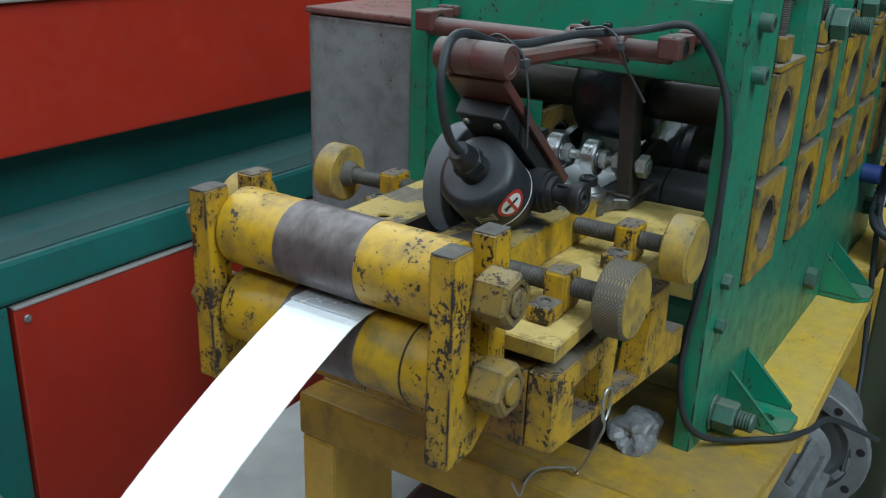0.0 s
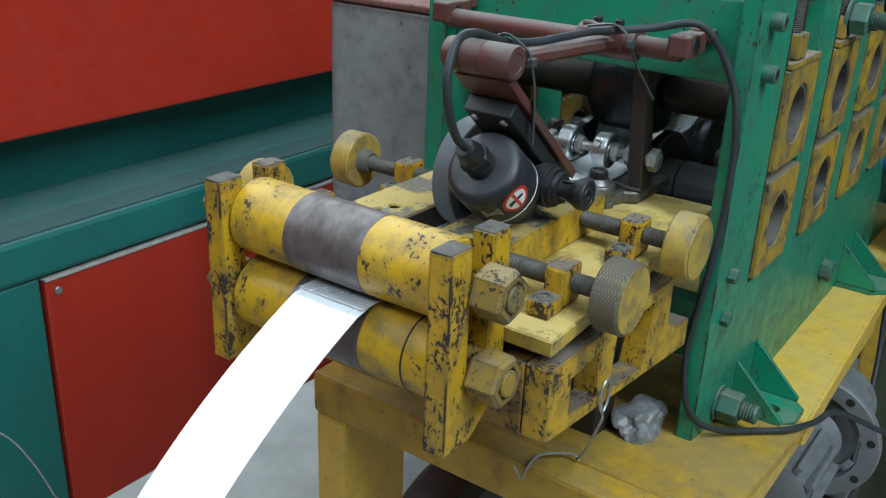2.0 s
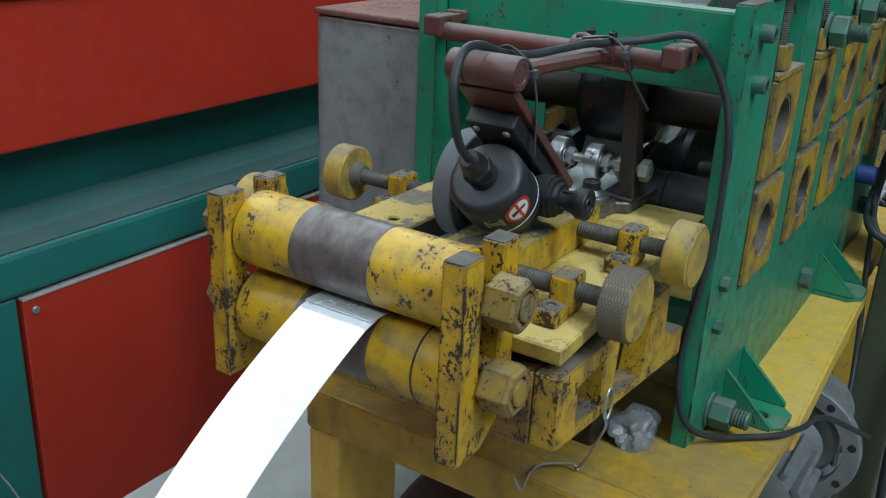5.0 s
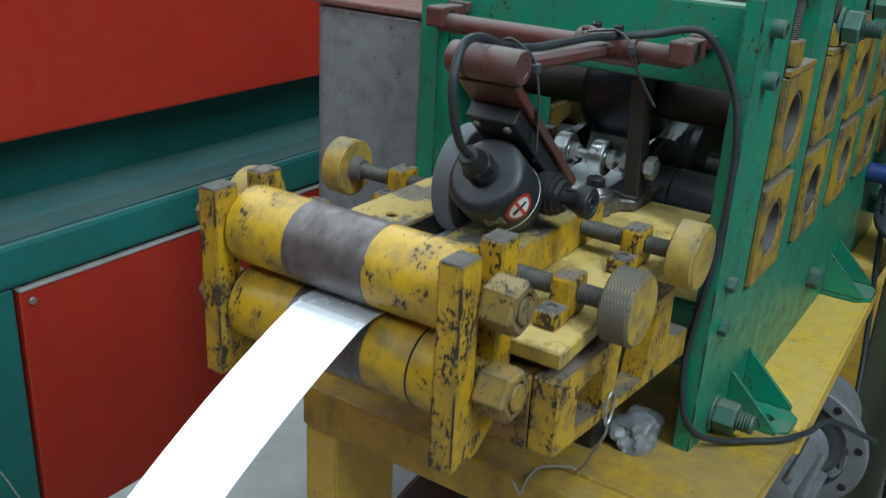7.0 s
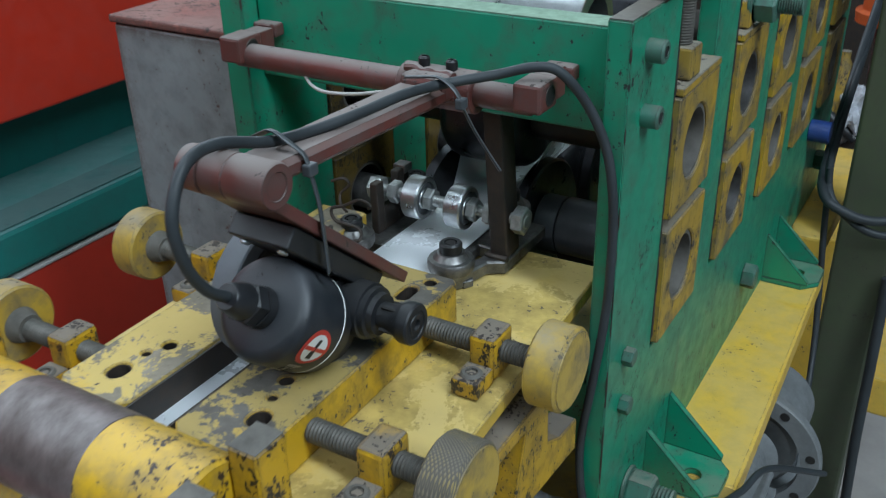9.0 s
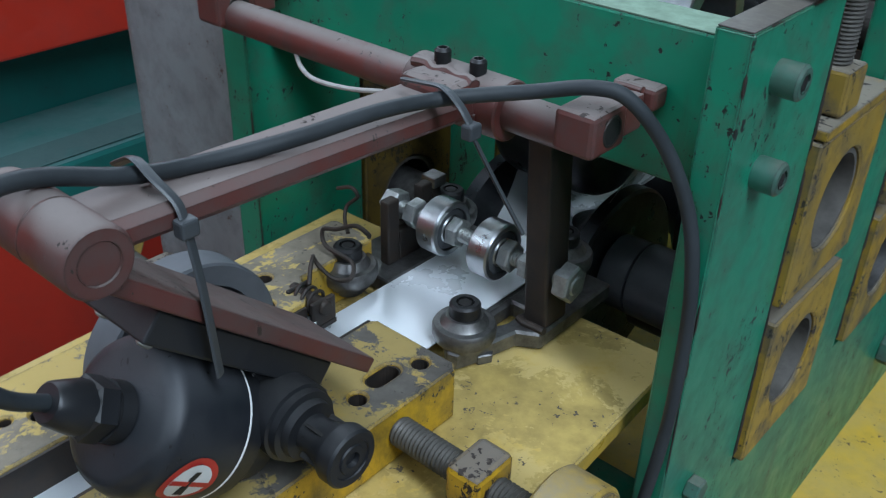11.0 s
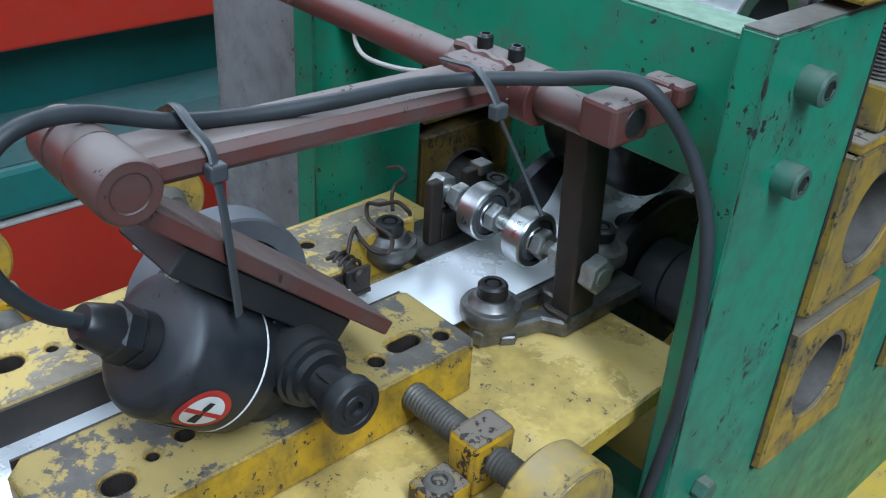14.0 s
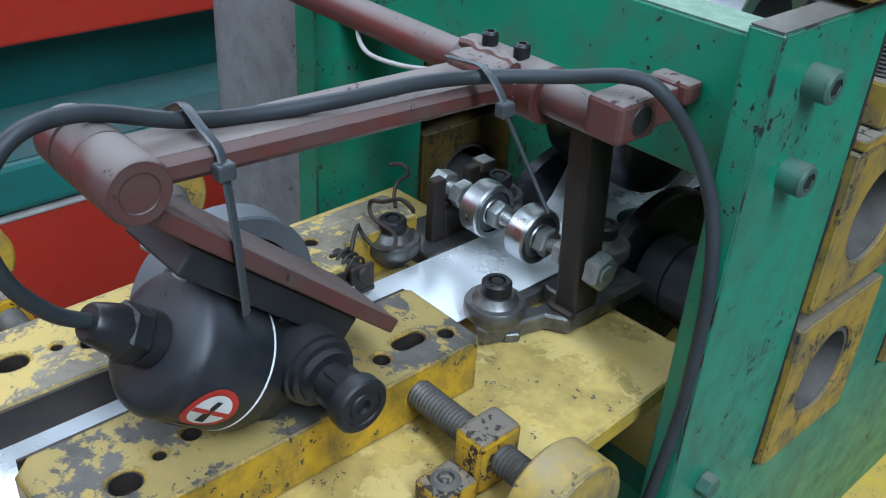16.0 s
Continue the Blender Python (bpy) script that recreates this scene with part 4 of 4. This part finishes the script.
CABLE_ROUTE = [(0.0405, 0.1075, 1.0845), (0.0418, 0.0945, 1.0950), (0.0440, 0.0820, 1.1150), (0.0435, 0.0790, 1.1395), (0.0405, 0.0930, 1.1590), (0.038, 0.117, 1.1615), (0.041, 0.150, 1.152), (0.045, 0.180, 1.1485), (0.053, 0.210, 1.1495), (0.058, 0.247, 1.1500), (0.066, 0.275, 1.1490), (0.089, 0.298, 1.1515), (0.112, 0.307, 1.1570), (0.125, 0.314, 1.1530), (0.138, 0.325, 1.132), (0.149, 0.3305, 1.105), (0.155, 0.3315, 1.075), (0.157, 0.3315, 1.040), (0.156, 0.3315, 0.990), (0.150, 0.3315, 0.930), (0.144, 0.3315, 0.880), (0.145, 0.330, 0.845), (0.152, 0.330, 0.812), (0.163, 0.346, 0.788), (0.180, 0.374, 0.7735), (0.200, 0.402, 0.7675), (0.222, 0.430, 0.7635), (0.238, 0.470, 0.7580), (0.250, 0.52, 0.75), (0.29, 0.60, 0.70)]
solo("encoder_cable", tube(CABLE_ROUTE, 0.0031), CABLE, "dark grey round cable looping over the arm", "cable")


def zip_tie(loop, tail):
    x, y, z = loop[-1]
    t = thing("cable_tie", (x, y, z), "grey nylon cable tie with a long loose tail", "cable tie", "cable ties")
    part("strap", tube(loop, 0.0025, 8, 6, 0.4), TIE, t)
    part("head", box(x - 0.002, x + 0.0035, y - 0.0035, y + 0.0035, z - 0.006, z + 0.0005, 0.001), TIE, t)
    part("tail", tube([(x + 0.001, y, z - 0.004), *tail], 0.0024, 8, 6, 0.4), TIE, t)


zip_tie([(0.024, 0.155, 1.1485), (0.033, 0.1535, 1.1535), (0.042, 0.152, 1.1572), (0.051, 0.152, 1.1535), (0.0585, 0.154, 1.1475), (0.0615, 0.154, 1.1425)], [(0.066, 0.1545, 1.1177), (0.066, 0.157, 1.081)])
zip_tie([(0.040, 0.278, 1.1490), (0.055, 0.275, 1.1520), (0.066, 0.273, 1.1535), (0.076, 0.271, 1.1495), (0.0805, 0.2715, 1.1435)], [(0.087, 0.2795, 1.120), (0.101, 0.283, 1.098)])

# ---- strip guide in front of the first rolls ----


def strip_guide():
    g = thing("strip_guide", (0.01, 0.36, PT), "oily steel strip guide with bearings on a bolt", "guide")
    left = [(-0.066, 0.342), (-0.060, 0.334), (-0.025, 0.334), (-0.025, 0.420), (-0.066, 0.420)]
    part("base", plate(left, [circle(-0.052, 0.378, 0.004, 14)], 0.0095, Matrix.Translation((0, 0, PT + 0.001)), 0.001), STEEL_DARK, g, "oily dark steel base")
    part("base", box(-0.0249, 0.0355, 0.345, 0.420, PT + 0.001, 0.9925, 0.0006), STEEL_DARK, g)
    arm_ = [(0.0356, 0.338), (0.0375, 0.3115), (0.043, 0.3065), (0.0490, 0.3085), (0.0525, 0.318), (0.0590, 0.345), (0.0705, 0.352), (0.0705, 0.420), (0.0356, 0.420)]
    part("base", plate(arm_, [[(0.0400, 0.339), (0.0450, 0.338), (0.0500, 0.349), (0.0500, 0.366), (0.0400, 0.366)]], 0.0105, Matrix.Translation((0, 0, PT + 0.001)), 0.0014), STEEL_DARK, g, "slotted dark steel side arm")
    lean = Matrix.Translation((0.0625, 0.366, PT + 0.0118)) @ Matrix.Rotation(radians(-3.5), 4, "Y")
    tall = part("upright", box(-0.0072, 0.0072, -0.010, 0.010, 0, 0.118, 0.0016, lean), STEEL_RUST, g, "tall rusty upright")
    part("weld", tube([(0.053, 0.355, PT + 0.0125), (0.058, 0.3528, PT + 0.0130), (0.064, 0.3535, PT + 0.0126), (0.071, 0.3532, PT + 0.0130)], 0.0022, 8, 5), STEEL_RUST, tall)
    part("fork", joined(box(-0.0430, -0.0360, 0.3460, 0.3555, PT + 0.0108, 1.0355, 0.0012), box(-0.0430, -0.0360, 0.3745, 0.3840, PT + 0.0108, 1.0355, 0.0012), box(-0.0430, -0.0360, 0.3556, 0.3744, PT + 0.0108, 1.0130, 0.0012)), STEEL_RUST, g, "rusty slotted fork")
    y, z = 0.365, 1.0235
    part("bolt", screw((-0.050, y, z), (0.078, y, z), 0.0046, 0.0016), ZINC, g)
    part("bolt_head", hexnut((-0.0435, y, z), (-0.0540, y, z), 0.0165, turn=0.3), ZINC, g, "bright bolt head")
    for p, q, turn in ((-0.0355, -0.0275, 0.1), (-0.0035, 0.0035, 0.5), (0.0335, 0.0405, 0.2), (0.0475, 0.0535, 0.4)):
        part("nut", hexnut((p, y, z), (q, y, z), 0.0155, turn=turn), ZINC, g)
    end = part("nut", hexnut((0.0712, y, z), (0.0800, y, z), 0.0185, 0.0062, turn=0.3), ZINC, g, "large worn nut")
    part("bolt_end", rod((0.0775, y, z), (0.0808, y, z), 0.0055), ZINC, end)
    for x in (-0.0110, 0.0260):
        brg = part("bearing", ring((x - 0.0068, y, z), (x + 0.0068, y, z), 0.0128, 0.0166, 56, 0.0010), STEEL_BRIGHT, g, "bright ball bearing")
        part("seal", ring((x - 0.0058, y, z), (x + 0.0058, y, z), 0.0085, 0.0127), RUBBER, brg, "black bearing seal")
        part("inner_ring", ring((x - 0.0066, y, z), (x + 0.0066, y, z), 0.0047, 0.0084), STEEL_BRIGHT, brg)
    post_ = part("stop_screw", rod((-0.0440, 0.394, PT + 0.0108), (-0.0440, 0.394, 1.0275), 0.0042), STEEL_RUST, g)
    part("square_head", box(-0.0495, -0.0385, 0.3885, 0.3995, 1.0277, 1.0345, 0.0008), STEEL_DARK, post_)


strip_guide()


def guide_roller(x, y, z, group="guide rollers"):
    g = thing("guide_roller", (x, y, PT), "oily grooved steel guide roller with a cap screw", "guide roller", group)
    part("roller", lathe((x, y, z - 0.023), (x, y, z), [(0, 0.008), (0.0045, 0.0085), (0.0050, 0.0125), (0.0085, 0.0128), (0.0095, 0.0160), (0.0120, 0.0168), (0.0165, 0.0168), (0.0182, 0.0158), (0.0186, 0.0128), (0.0192, 0.0122), (0.0230, 0.0098)], 48), STEEL_DARK, g)
    cap = part("cap_screw", socket((x, y, z - 0.0050), (x, y, z + 0.0075), 0.0082), BLACK_OXIDE, g, "black socket cap screw")
    part("socket_hole", hex_plug((x, y, z - 0.0050), (x, y, z + 0.0075), 0.0082), HOLE, cap)
    return g


guide_roller(0.0428, 0.3208, 1.0110)
guide_roller(-0.0410, 0.3185, 1.0115)
guide_roller(-0.0370, 0.4020, 1.0165)
guide_roller(0.0450, 0.4065, 1.0175)
solo("tension_spring", tube([(-0.0290, 0.2790, 1.0165), (-0.0330, 0.2840, 1.0230), (-0.0375, 0.2900, 1.0250), (-0.0420, 0.2940, 1.0205), (-0.0390, 0.2960, 1.0150), (-0.0300, 0.2975, 1.0110), (-0.0215, 0.3015, 1.0130), (-0.0270, 0.3080, 1.0180), (-0.0480, 0.3090, 1.0190), (-0.0525, 0.3110, 1.0270), (-0.0420, 0.3120, 1.0310), (-0.0280, 0.3125, 1.0385), (-0.0210, 0.3150, 1.0350), (-0.0265, 0.3210, 1.0285)], 0.0013, 8), STEEL_RUST, "bent rusty spring wire round the guide roller", "wire")
solo("spring_tail", tube([(-0.0560, 0.3330, 1.0140), (-0.0680, 0.3420, 1.0150), (-0.0720, 0.3480, 1.0200), (-0.0650, 0.3500, 1.0280), (-0.0690, 0.3490, 1.0330), (-0.0800, 0.3480, 1.0290)], 0.0012, 8), STEEL_RUST, "loose rusty wire end behind the guide", "wire")


def clip_bracket():
    c = thing("small_bracket", (-0.025, 0.276, 0.998), "small rusty clip bracket at the rail end", "bracket")
    part("foot", box(-0.0360, -0.0140, 0.2680, 0.2840, 0.9975, 1.0005, 0.0006), STEEL_RUST, c)
    part("cheek", box(-0.0170, -0.0142, 0.2682, 0.2838, 1.0006, 1.0150, 0.0008), STEEL_RUST, c)
    part("cheek", box(-0.0358, -0.0330, 0.2682, 0.2838, 1.0006, 1.0150, 0.0008), STEEL_RUST, c)
    part("pin", rod((-0.0395, 0.2760, 1.0105), (-0.0120, 0.2760, 1.0105), 0.0042), STEEL_RUST, c)
    part("coil", tube([(-0.0325 + 0.0009 * k, 0.2760 + 0.0066 * math.cos(1.1 * k), 1.0105 + 0.0066 * math.sin(1.1 * k)) for k in range(17)], 0.0010, 6, 3), STEEL_RUST, c)
    part("screw", hexnut((-0.0175, 0.2690, 1.0006), (-0.0175, 0.2690, 1.0050), 0.0070), ZINC, c)


clip_bracket()

solo("thin_wire", tube([(-0.066, 0.31, 1.128), (-0.056, 0.305, 1.122), (-0.040, 0.300, 1.121), (-0.015, 0.298, 1.124), (0.01, 0.296, 1.130)], 0.0012, 8), PALE, "thin pale wire beside the arm", "wire")
solo("loose_wire", tube([(-0.66, 0.06, 0.60), (-0.66, 0.107, 0.547), (-0.66, 0.132, 0.500), (-0.66, 0.150, 0.453), (-0.66, 0.159, 0.424), (-0.66, 0.171, 0.383), (-0.65, 0.18, 0.2), (-0.65, 0.18, 0.004)], 0.0012, 8), PALE, "thin white wire hanging beside the red machine", "wire")
for x, y in ((0.050, 0.3265), (-0.045, 0.3255)):
    solo("hex_bolt", hexnut((x, y, PT + 0.0005), (x, y, PT + 0.006), 0.013), STEEL_DARK, "dull bolt head under a guide roller", "bolt", "guide bolts")

# ---- things beside and under the bench ----


def motor(at, label):
    x, y, z = at
    m = thing("electric_motor", at, label, "motor")
    body = part("body", lathe((x, y - 0.16, z), (x, y, z), [(0, 0.028), (0.004, 0.040), (0.10, 0.045), (0.118, 0.040), (0.12, 0.032), (0.15, 0.030), (0.16, 0.042)], 40), MOTOR, m)
    for i in range(12):
        a = 2 * math.pi * i / 12
        part("fin", box(-0.004, 0.004, y - 0.155, y - 0.05, 0.041, 0.052, 0.0015, Matrix.Translation((x, 0, z)) @ Matrix.Rotation(a, 4, "Y")), MOTOR, body)
    flange = part("flange", ring((x, y, z), (x, y + 0.014, z), 0.066, 0.089, 56, 0.002), MOTOR, m, "pale grey bolted flange ring")
    for i in range(8):
        a = 2 * math.pi * (i + 0.3) / 8
        bx, bz = x + 0.078 * math.cos(a), z + 0.078 * math.sin(a)
        # Black disc drawn as the shaded bolt hole; nothing is cut
        part("flange_hole", rod((bx, y - 0.0008, bz), (bx, y + 0.001, bz), 0.0055, 0.0003, 16), HOLE, flange)
    part("gearbox", rod((x, y + 0.0145, z), (x, y + 0.13, z), 0.058, 0.006, 40), MOTOR, m, "grey gearbox housing")
    part("foot", box(x - 0.06, x + 0.06, y + 0.02, y + 0.11, z - 0.095, z - 0.055, 0.003), MOTOR, m)


motor((0.187, 0.75, 0.575), "grey finned electric motor beside the bench")
stand = solo("motor_stand", box(0.125, 0.25, 0.76, 0.87, 0.0, 0.4795, 0.004), STEEL_RUST, "dark steel stand under the motor", "stand")


def pulley():
    p = thing("drive_wheel", (-0.15, 0.45, 0.0), "dark rubber wheel under the bench", "wheel")
    part("tyre", ring((-0.215, 0.45, 0.385), (-0.125, 0.45, 0.385), 0.10, 0.150, 56, 0.016), RUBBER, p)
    part("disc", ring((-0.20, 0.45, 0.385), (-0.14, 0.45, 0.385), 0.02, 0.0995), PLASTIC, p)
    part("axle", rod((-0.21, 0.45, 0.385), (0.0, 0.45, 0.385), 0.0199), STEEL_DARK, p)
    part("stand", box(-0.06, -0.01, 0.42, 0.48, 0.001, 0.42, 0.002), STEEL_RUST, p)


pulley()


def crumpled_bag():
    bm = bmesh.new()
    bmesh.ops.create_icosphere(bm, subdivisions=4, radius=1)
    for v in bm.verts:
        k = 1 + 0.5 * noise.noise(v.co * 1.4) + 0.14 * noise.noise(v.co * 3.5) + 0.03 * noise.noise(v.co * 9)
        v.co = Vector((v.co.x * 0.021 * k + 0.115, v.co.y * 0.030 * k + 0.318, max(v.co.z * 0.018 * k + 0.786, 0.7755)))
    return bm


solo("plastic_bag", crumpled_bag(), plain("clear_film", (0.22, 0.225, 0.23), 0.35, 0.6, 80, 0, 0.6), "crumpled grey plastic bag on the bench", "bag")
post = thing("steel_post", (0.25, 1.04, 0), "olive green painted steel post", "post")
part("column", box(0.218, 0.285, 1.0, 1.08, 0.001, 2.6, 0.004), OLIVE, post)
part("base_plate", box(0.20, 0.31, 0.98, 1.10, 0.0005, 0.012, 0.002), OLIVE, post)


def hang_cable(points, r=0.006):
    return solo("hanging_cable", tube(points, r), CABLE, "black cable hanging beside the mill", "cable", "hanging cables")


hang_cable([(0.15, 2.195, 1.40), (0.168, 1.75, 1.28), (0.172, 1.50, 1.05), (0.176, 1.25, 0.92), (0.185, 1.05, 0.855), (0.197, 0.96, 0.835), (0.225, 0.945, 0.82), (0.27, 0.96, 0.81), (0.34, 1.0, 0.83), (0.45, 1.1, 0.9)], 0.006)
hang_cable([(0.15, 2.195, 1.30), (0.170, 1.75, 1.20), (0.176, 1.40, 0.98), (0.186, 1.12, 0.88), (0.200, 0.975, 0.84), (0.232, 0.955, 0.808), (0.28, 0.965, 0.79), (0.36, 1.02, 0.80)], 0.005)
hang_cable([(0.199, 0.975, 0.86), (0.206, 0.965, 0.78), (0.214, 0.962, 0.70), (0.225, 0.93, 0.62), (0.235, 0.86, 0.56), (0.24, 0.80, 0.50)], 0.004)
hang_cable([(0.29, 0.99, 1.16), (0.30, 0.985, 1.05), (0.305, 0.98, 0.95), (0.33, 0.99, 0.90), (0.35, 1.0, 0.98), (0.34, 1.0, 1.10)], 0.006)
hang_cable([(0.288, 0.99, 0.72), (0.292, 0.98, 0.60), (0.295, 0.97, 0.48), (0.30, 0.98, 0.35)], 0.007)


def far_machine():
    m = thing("far_machine", (0.45, 3.0, 0), "orange and dark machine parts farther down the hall", "machine")
    part("frame", box(-0.35, 0.75, 2.2, 2.5, 0.001, 1.5, 0.01), STEEL_RUST, m, "dark frame")
    part("shelf", box(0.02, 0.32, 1.62, 2.1995, 0.60, 0.64, 0.004), STEEL_RUST, m, "dark oily shelf")
    pump = part("pump", lathe((0.16, 1.75, 0.86), (0.16, 1.75, 1.08), [(0, 0.03), (0, 0.062), (0.02, 0.064), (0.024, 0.052), (0.11, 0.052), (0.114, 0.066), (0.135, 0.066), (0.14, 0.046), (0.20, 0.046), (0.22, 0.03)], 32), ORANGE, m, "orange pump housing")
    part("pump_pipe", rod((0.16, 1.75, 0.641), (0.16, 1.75, 0.859), 0.022), STEEL_DARK, pump)
    part("pump_valve", box(0.19, 0.26, 1.72, 1.78, 1.0, 1.07, 0.008), STEEL_RUST, pump)
    part("canister", lathe((0.10, 1.70, 0.6405), (0.10, 1.70, 0.81), [(0, 0.018), (0.14, 0.018), (0.155, 0.010), (0.169, 0.010)], 24), YELLOW_DULL, m, "yellow canister")
    part("lever", rod((0.07, 1.64, 0.72), (0.15, 1.64, 0.66), 0.010), PLASTIC, m)


far_machine()


def film_bundle():
    bm = bmesh.new()
    bmesh.ops.create_icosphere(bm, subdivisions=4, radius=1)
    for v in bm.verts:
        k = 1 + 0.5 * noise.noise(v.co * 1.9 + Vector((3, 1, 0))) + 0.25 * noise.noise(v.co * 5)
        v.co = Vector((v.co.x * 0.026 * k + 0.135, v.co.y * 0.05 * k + 1.68, max(v.co.z * 0.05 * k + 0.70, 0.6408)))
    return bm


solo("plastic_film", film_bundle(), plain("white_film", (0.55, 0.56, 0.60), 0.3, 0.6, 60, 0, 0.5), "crumpled white plastic film on the dark shelf", "film")
solo("blue_knob", rod((0.1592, 1.03, 0.885), (0.185, 1.03, 0.885), 0.014), BLUE, "blue plastic cap on the mill side", "cap")

WIRE = [(0.120, 0.150, 0.914), (0.136, 0.146, 0.9125), (0.1475, 0.1425, 0.910), (0.1485, 0.143, 0.900), (0.1480, 0.149, 0.893), (0.1480, 0.156, 0.900), (0.1475, 0.158, 0.912), (0.1490, 0.148, 0.921), (0.1485, 0.1415, 0.914), (0.1480, 0.146, 0.898), (0.1475, 0.151, 0.886), (0.140, 0.160, 0.868), (0.120, 0.188, 0.825), (0.1025, 0.214, 0.7950), (0.1000, 0.2165, 0.7925), (0.1030, 0.2150, 0.7935), (0.0980, 0.2160, 0.7960), (0.0915, 0.2130, 0.7958), (0.0820, 0.2030, 0.7975), (0.0740, 0.1930, 0.7960), (0.0720, 0.1800, 0.7900), (0.0700, 0.1760, 0.7800), (0.0600, 0.1790, 0.7880)]
solo("tie_wire", tube(WIRE, 0.0011, 8), ZINC, "thin bent tie wire hanging to the bench", "wire")

# ---- what moves ----
SLACK = [(0, 0.6), (0.2, 0.35), (0.4, 0.1), (0.5, 0.0), (0.6, 0.1), (0.8, 0.38), (1.0, 0.7), (1.2, 1.0), (2.0, 1.0), (3.0, 1.0), (4.0, 1.0), (4.1, 0.7), (4.2, 0.35), (4.3, 0.05), (4.4, 0.0), (4.5, 0.1), (4.7, 0.5), (5.2, 1.0), (6.8, 1.0), (6.9, 0.8), (7.0, 0.6), (7.1, 0.2), (7.2, 0.0), (7.5, 0.28), (8.0, 0.45), (8.5, 0.7), (9.0, 1.0), (10.8, 1.0), (11.2, 0.0), (12.0, 1.0), (14.6, 1.0), (15.0, 0.0), (15.6, 1.0), (16.0, 1.0)]


def hang(slack):
    """Poses of the hanging pieces for a taut (0) or slack (1) strip, in the strip's space."""
    out, y, z = [], 0.016, 0.0
    for i in range(COUNT):
        s = (i + 0.5) * PIECE
        angle = (17 + 6 * slack) + s * (25 + 75 * slack) if i else 12 + 6 * slack
        angle = min(angle, 62) * min(1.0, 0.75 + 0.25 * i)
        out.append(pose(0, y, z, angle))
        y -= PIECE * math.cos(radians(angle))
        z -= PIECE * math.sin(radians(angle))
    return out


def motions():
    runs = [(t, hang(s)) for t, s in SLACK]
    for i, ob in enumerate(pieces):
        walk(ob, [(t, run[i]) for t, run in runs])
    base = Vector((-0.0045, WY + 0.001, WHZ)) - arm.location
    rows, turn = [], 0.0
    for k in range(65):
        t = k * 0.25
        rows.append((t, Matrix.Translation(base) @ Matrix.Rotation(turn, 4, "X")))
        fed = any(a <= t < b for a, b in ((0, 1.2), (4.0, 5.2), (6.75, 8.5), (10.75, 12.0), (14.5, 15.5)))
        turn -= 0.7 if fed else 0.0
    walk(wheel, rows)


motions()
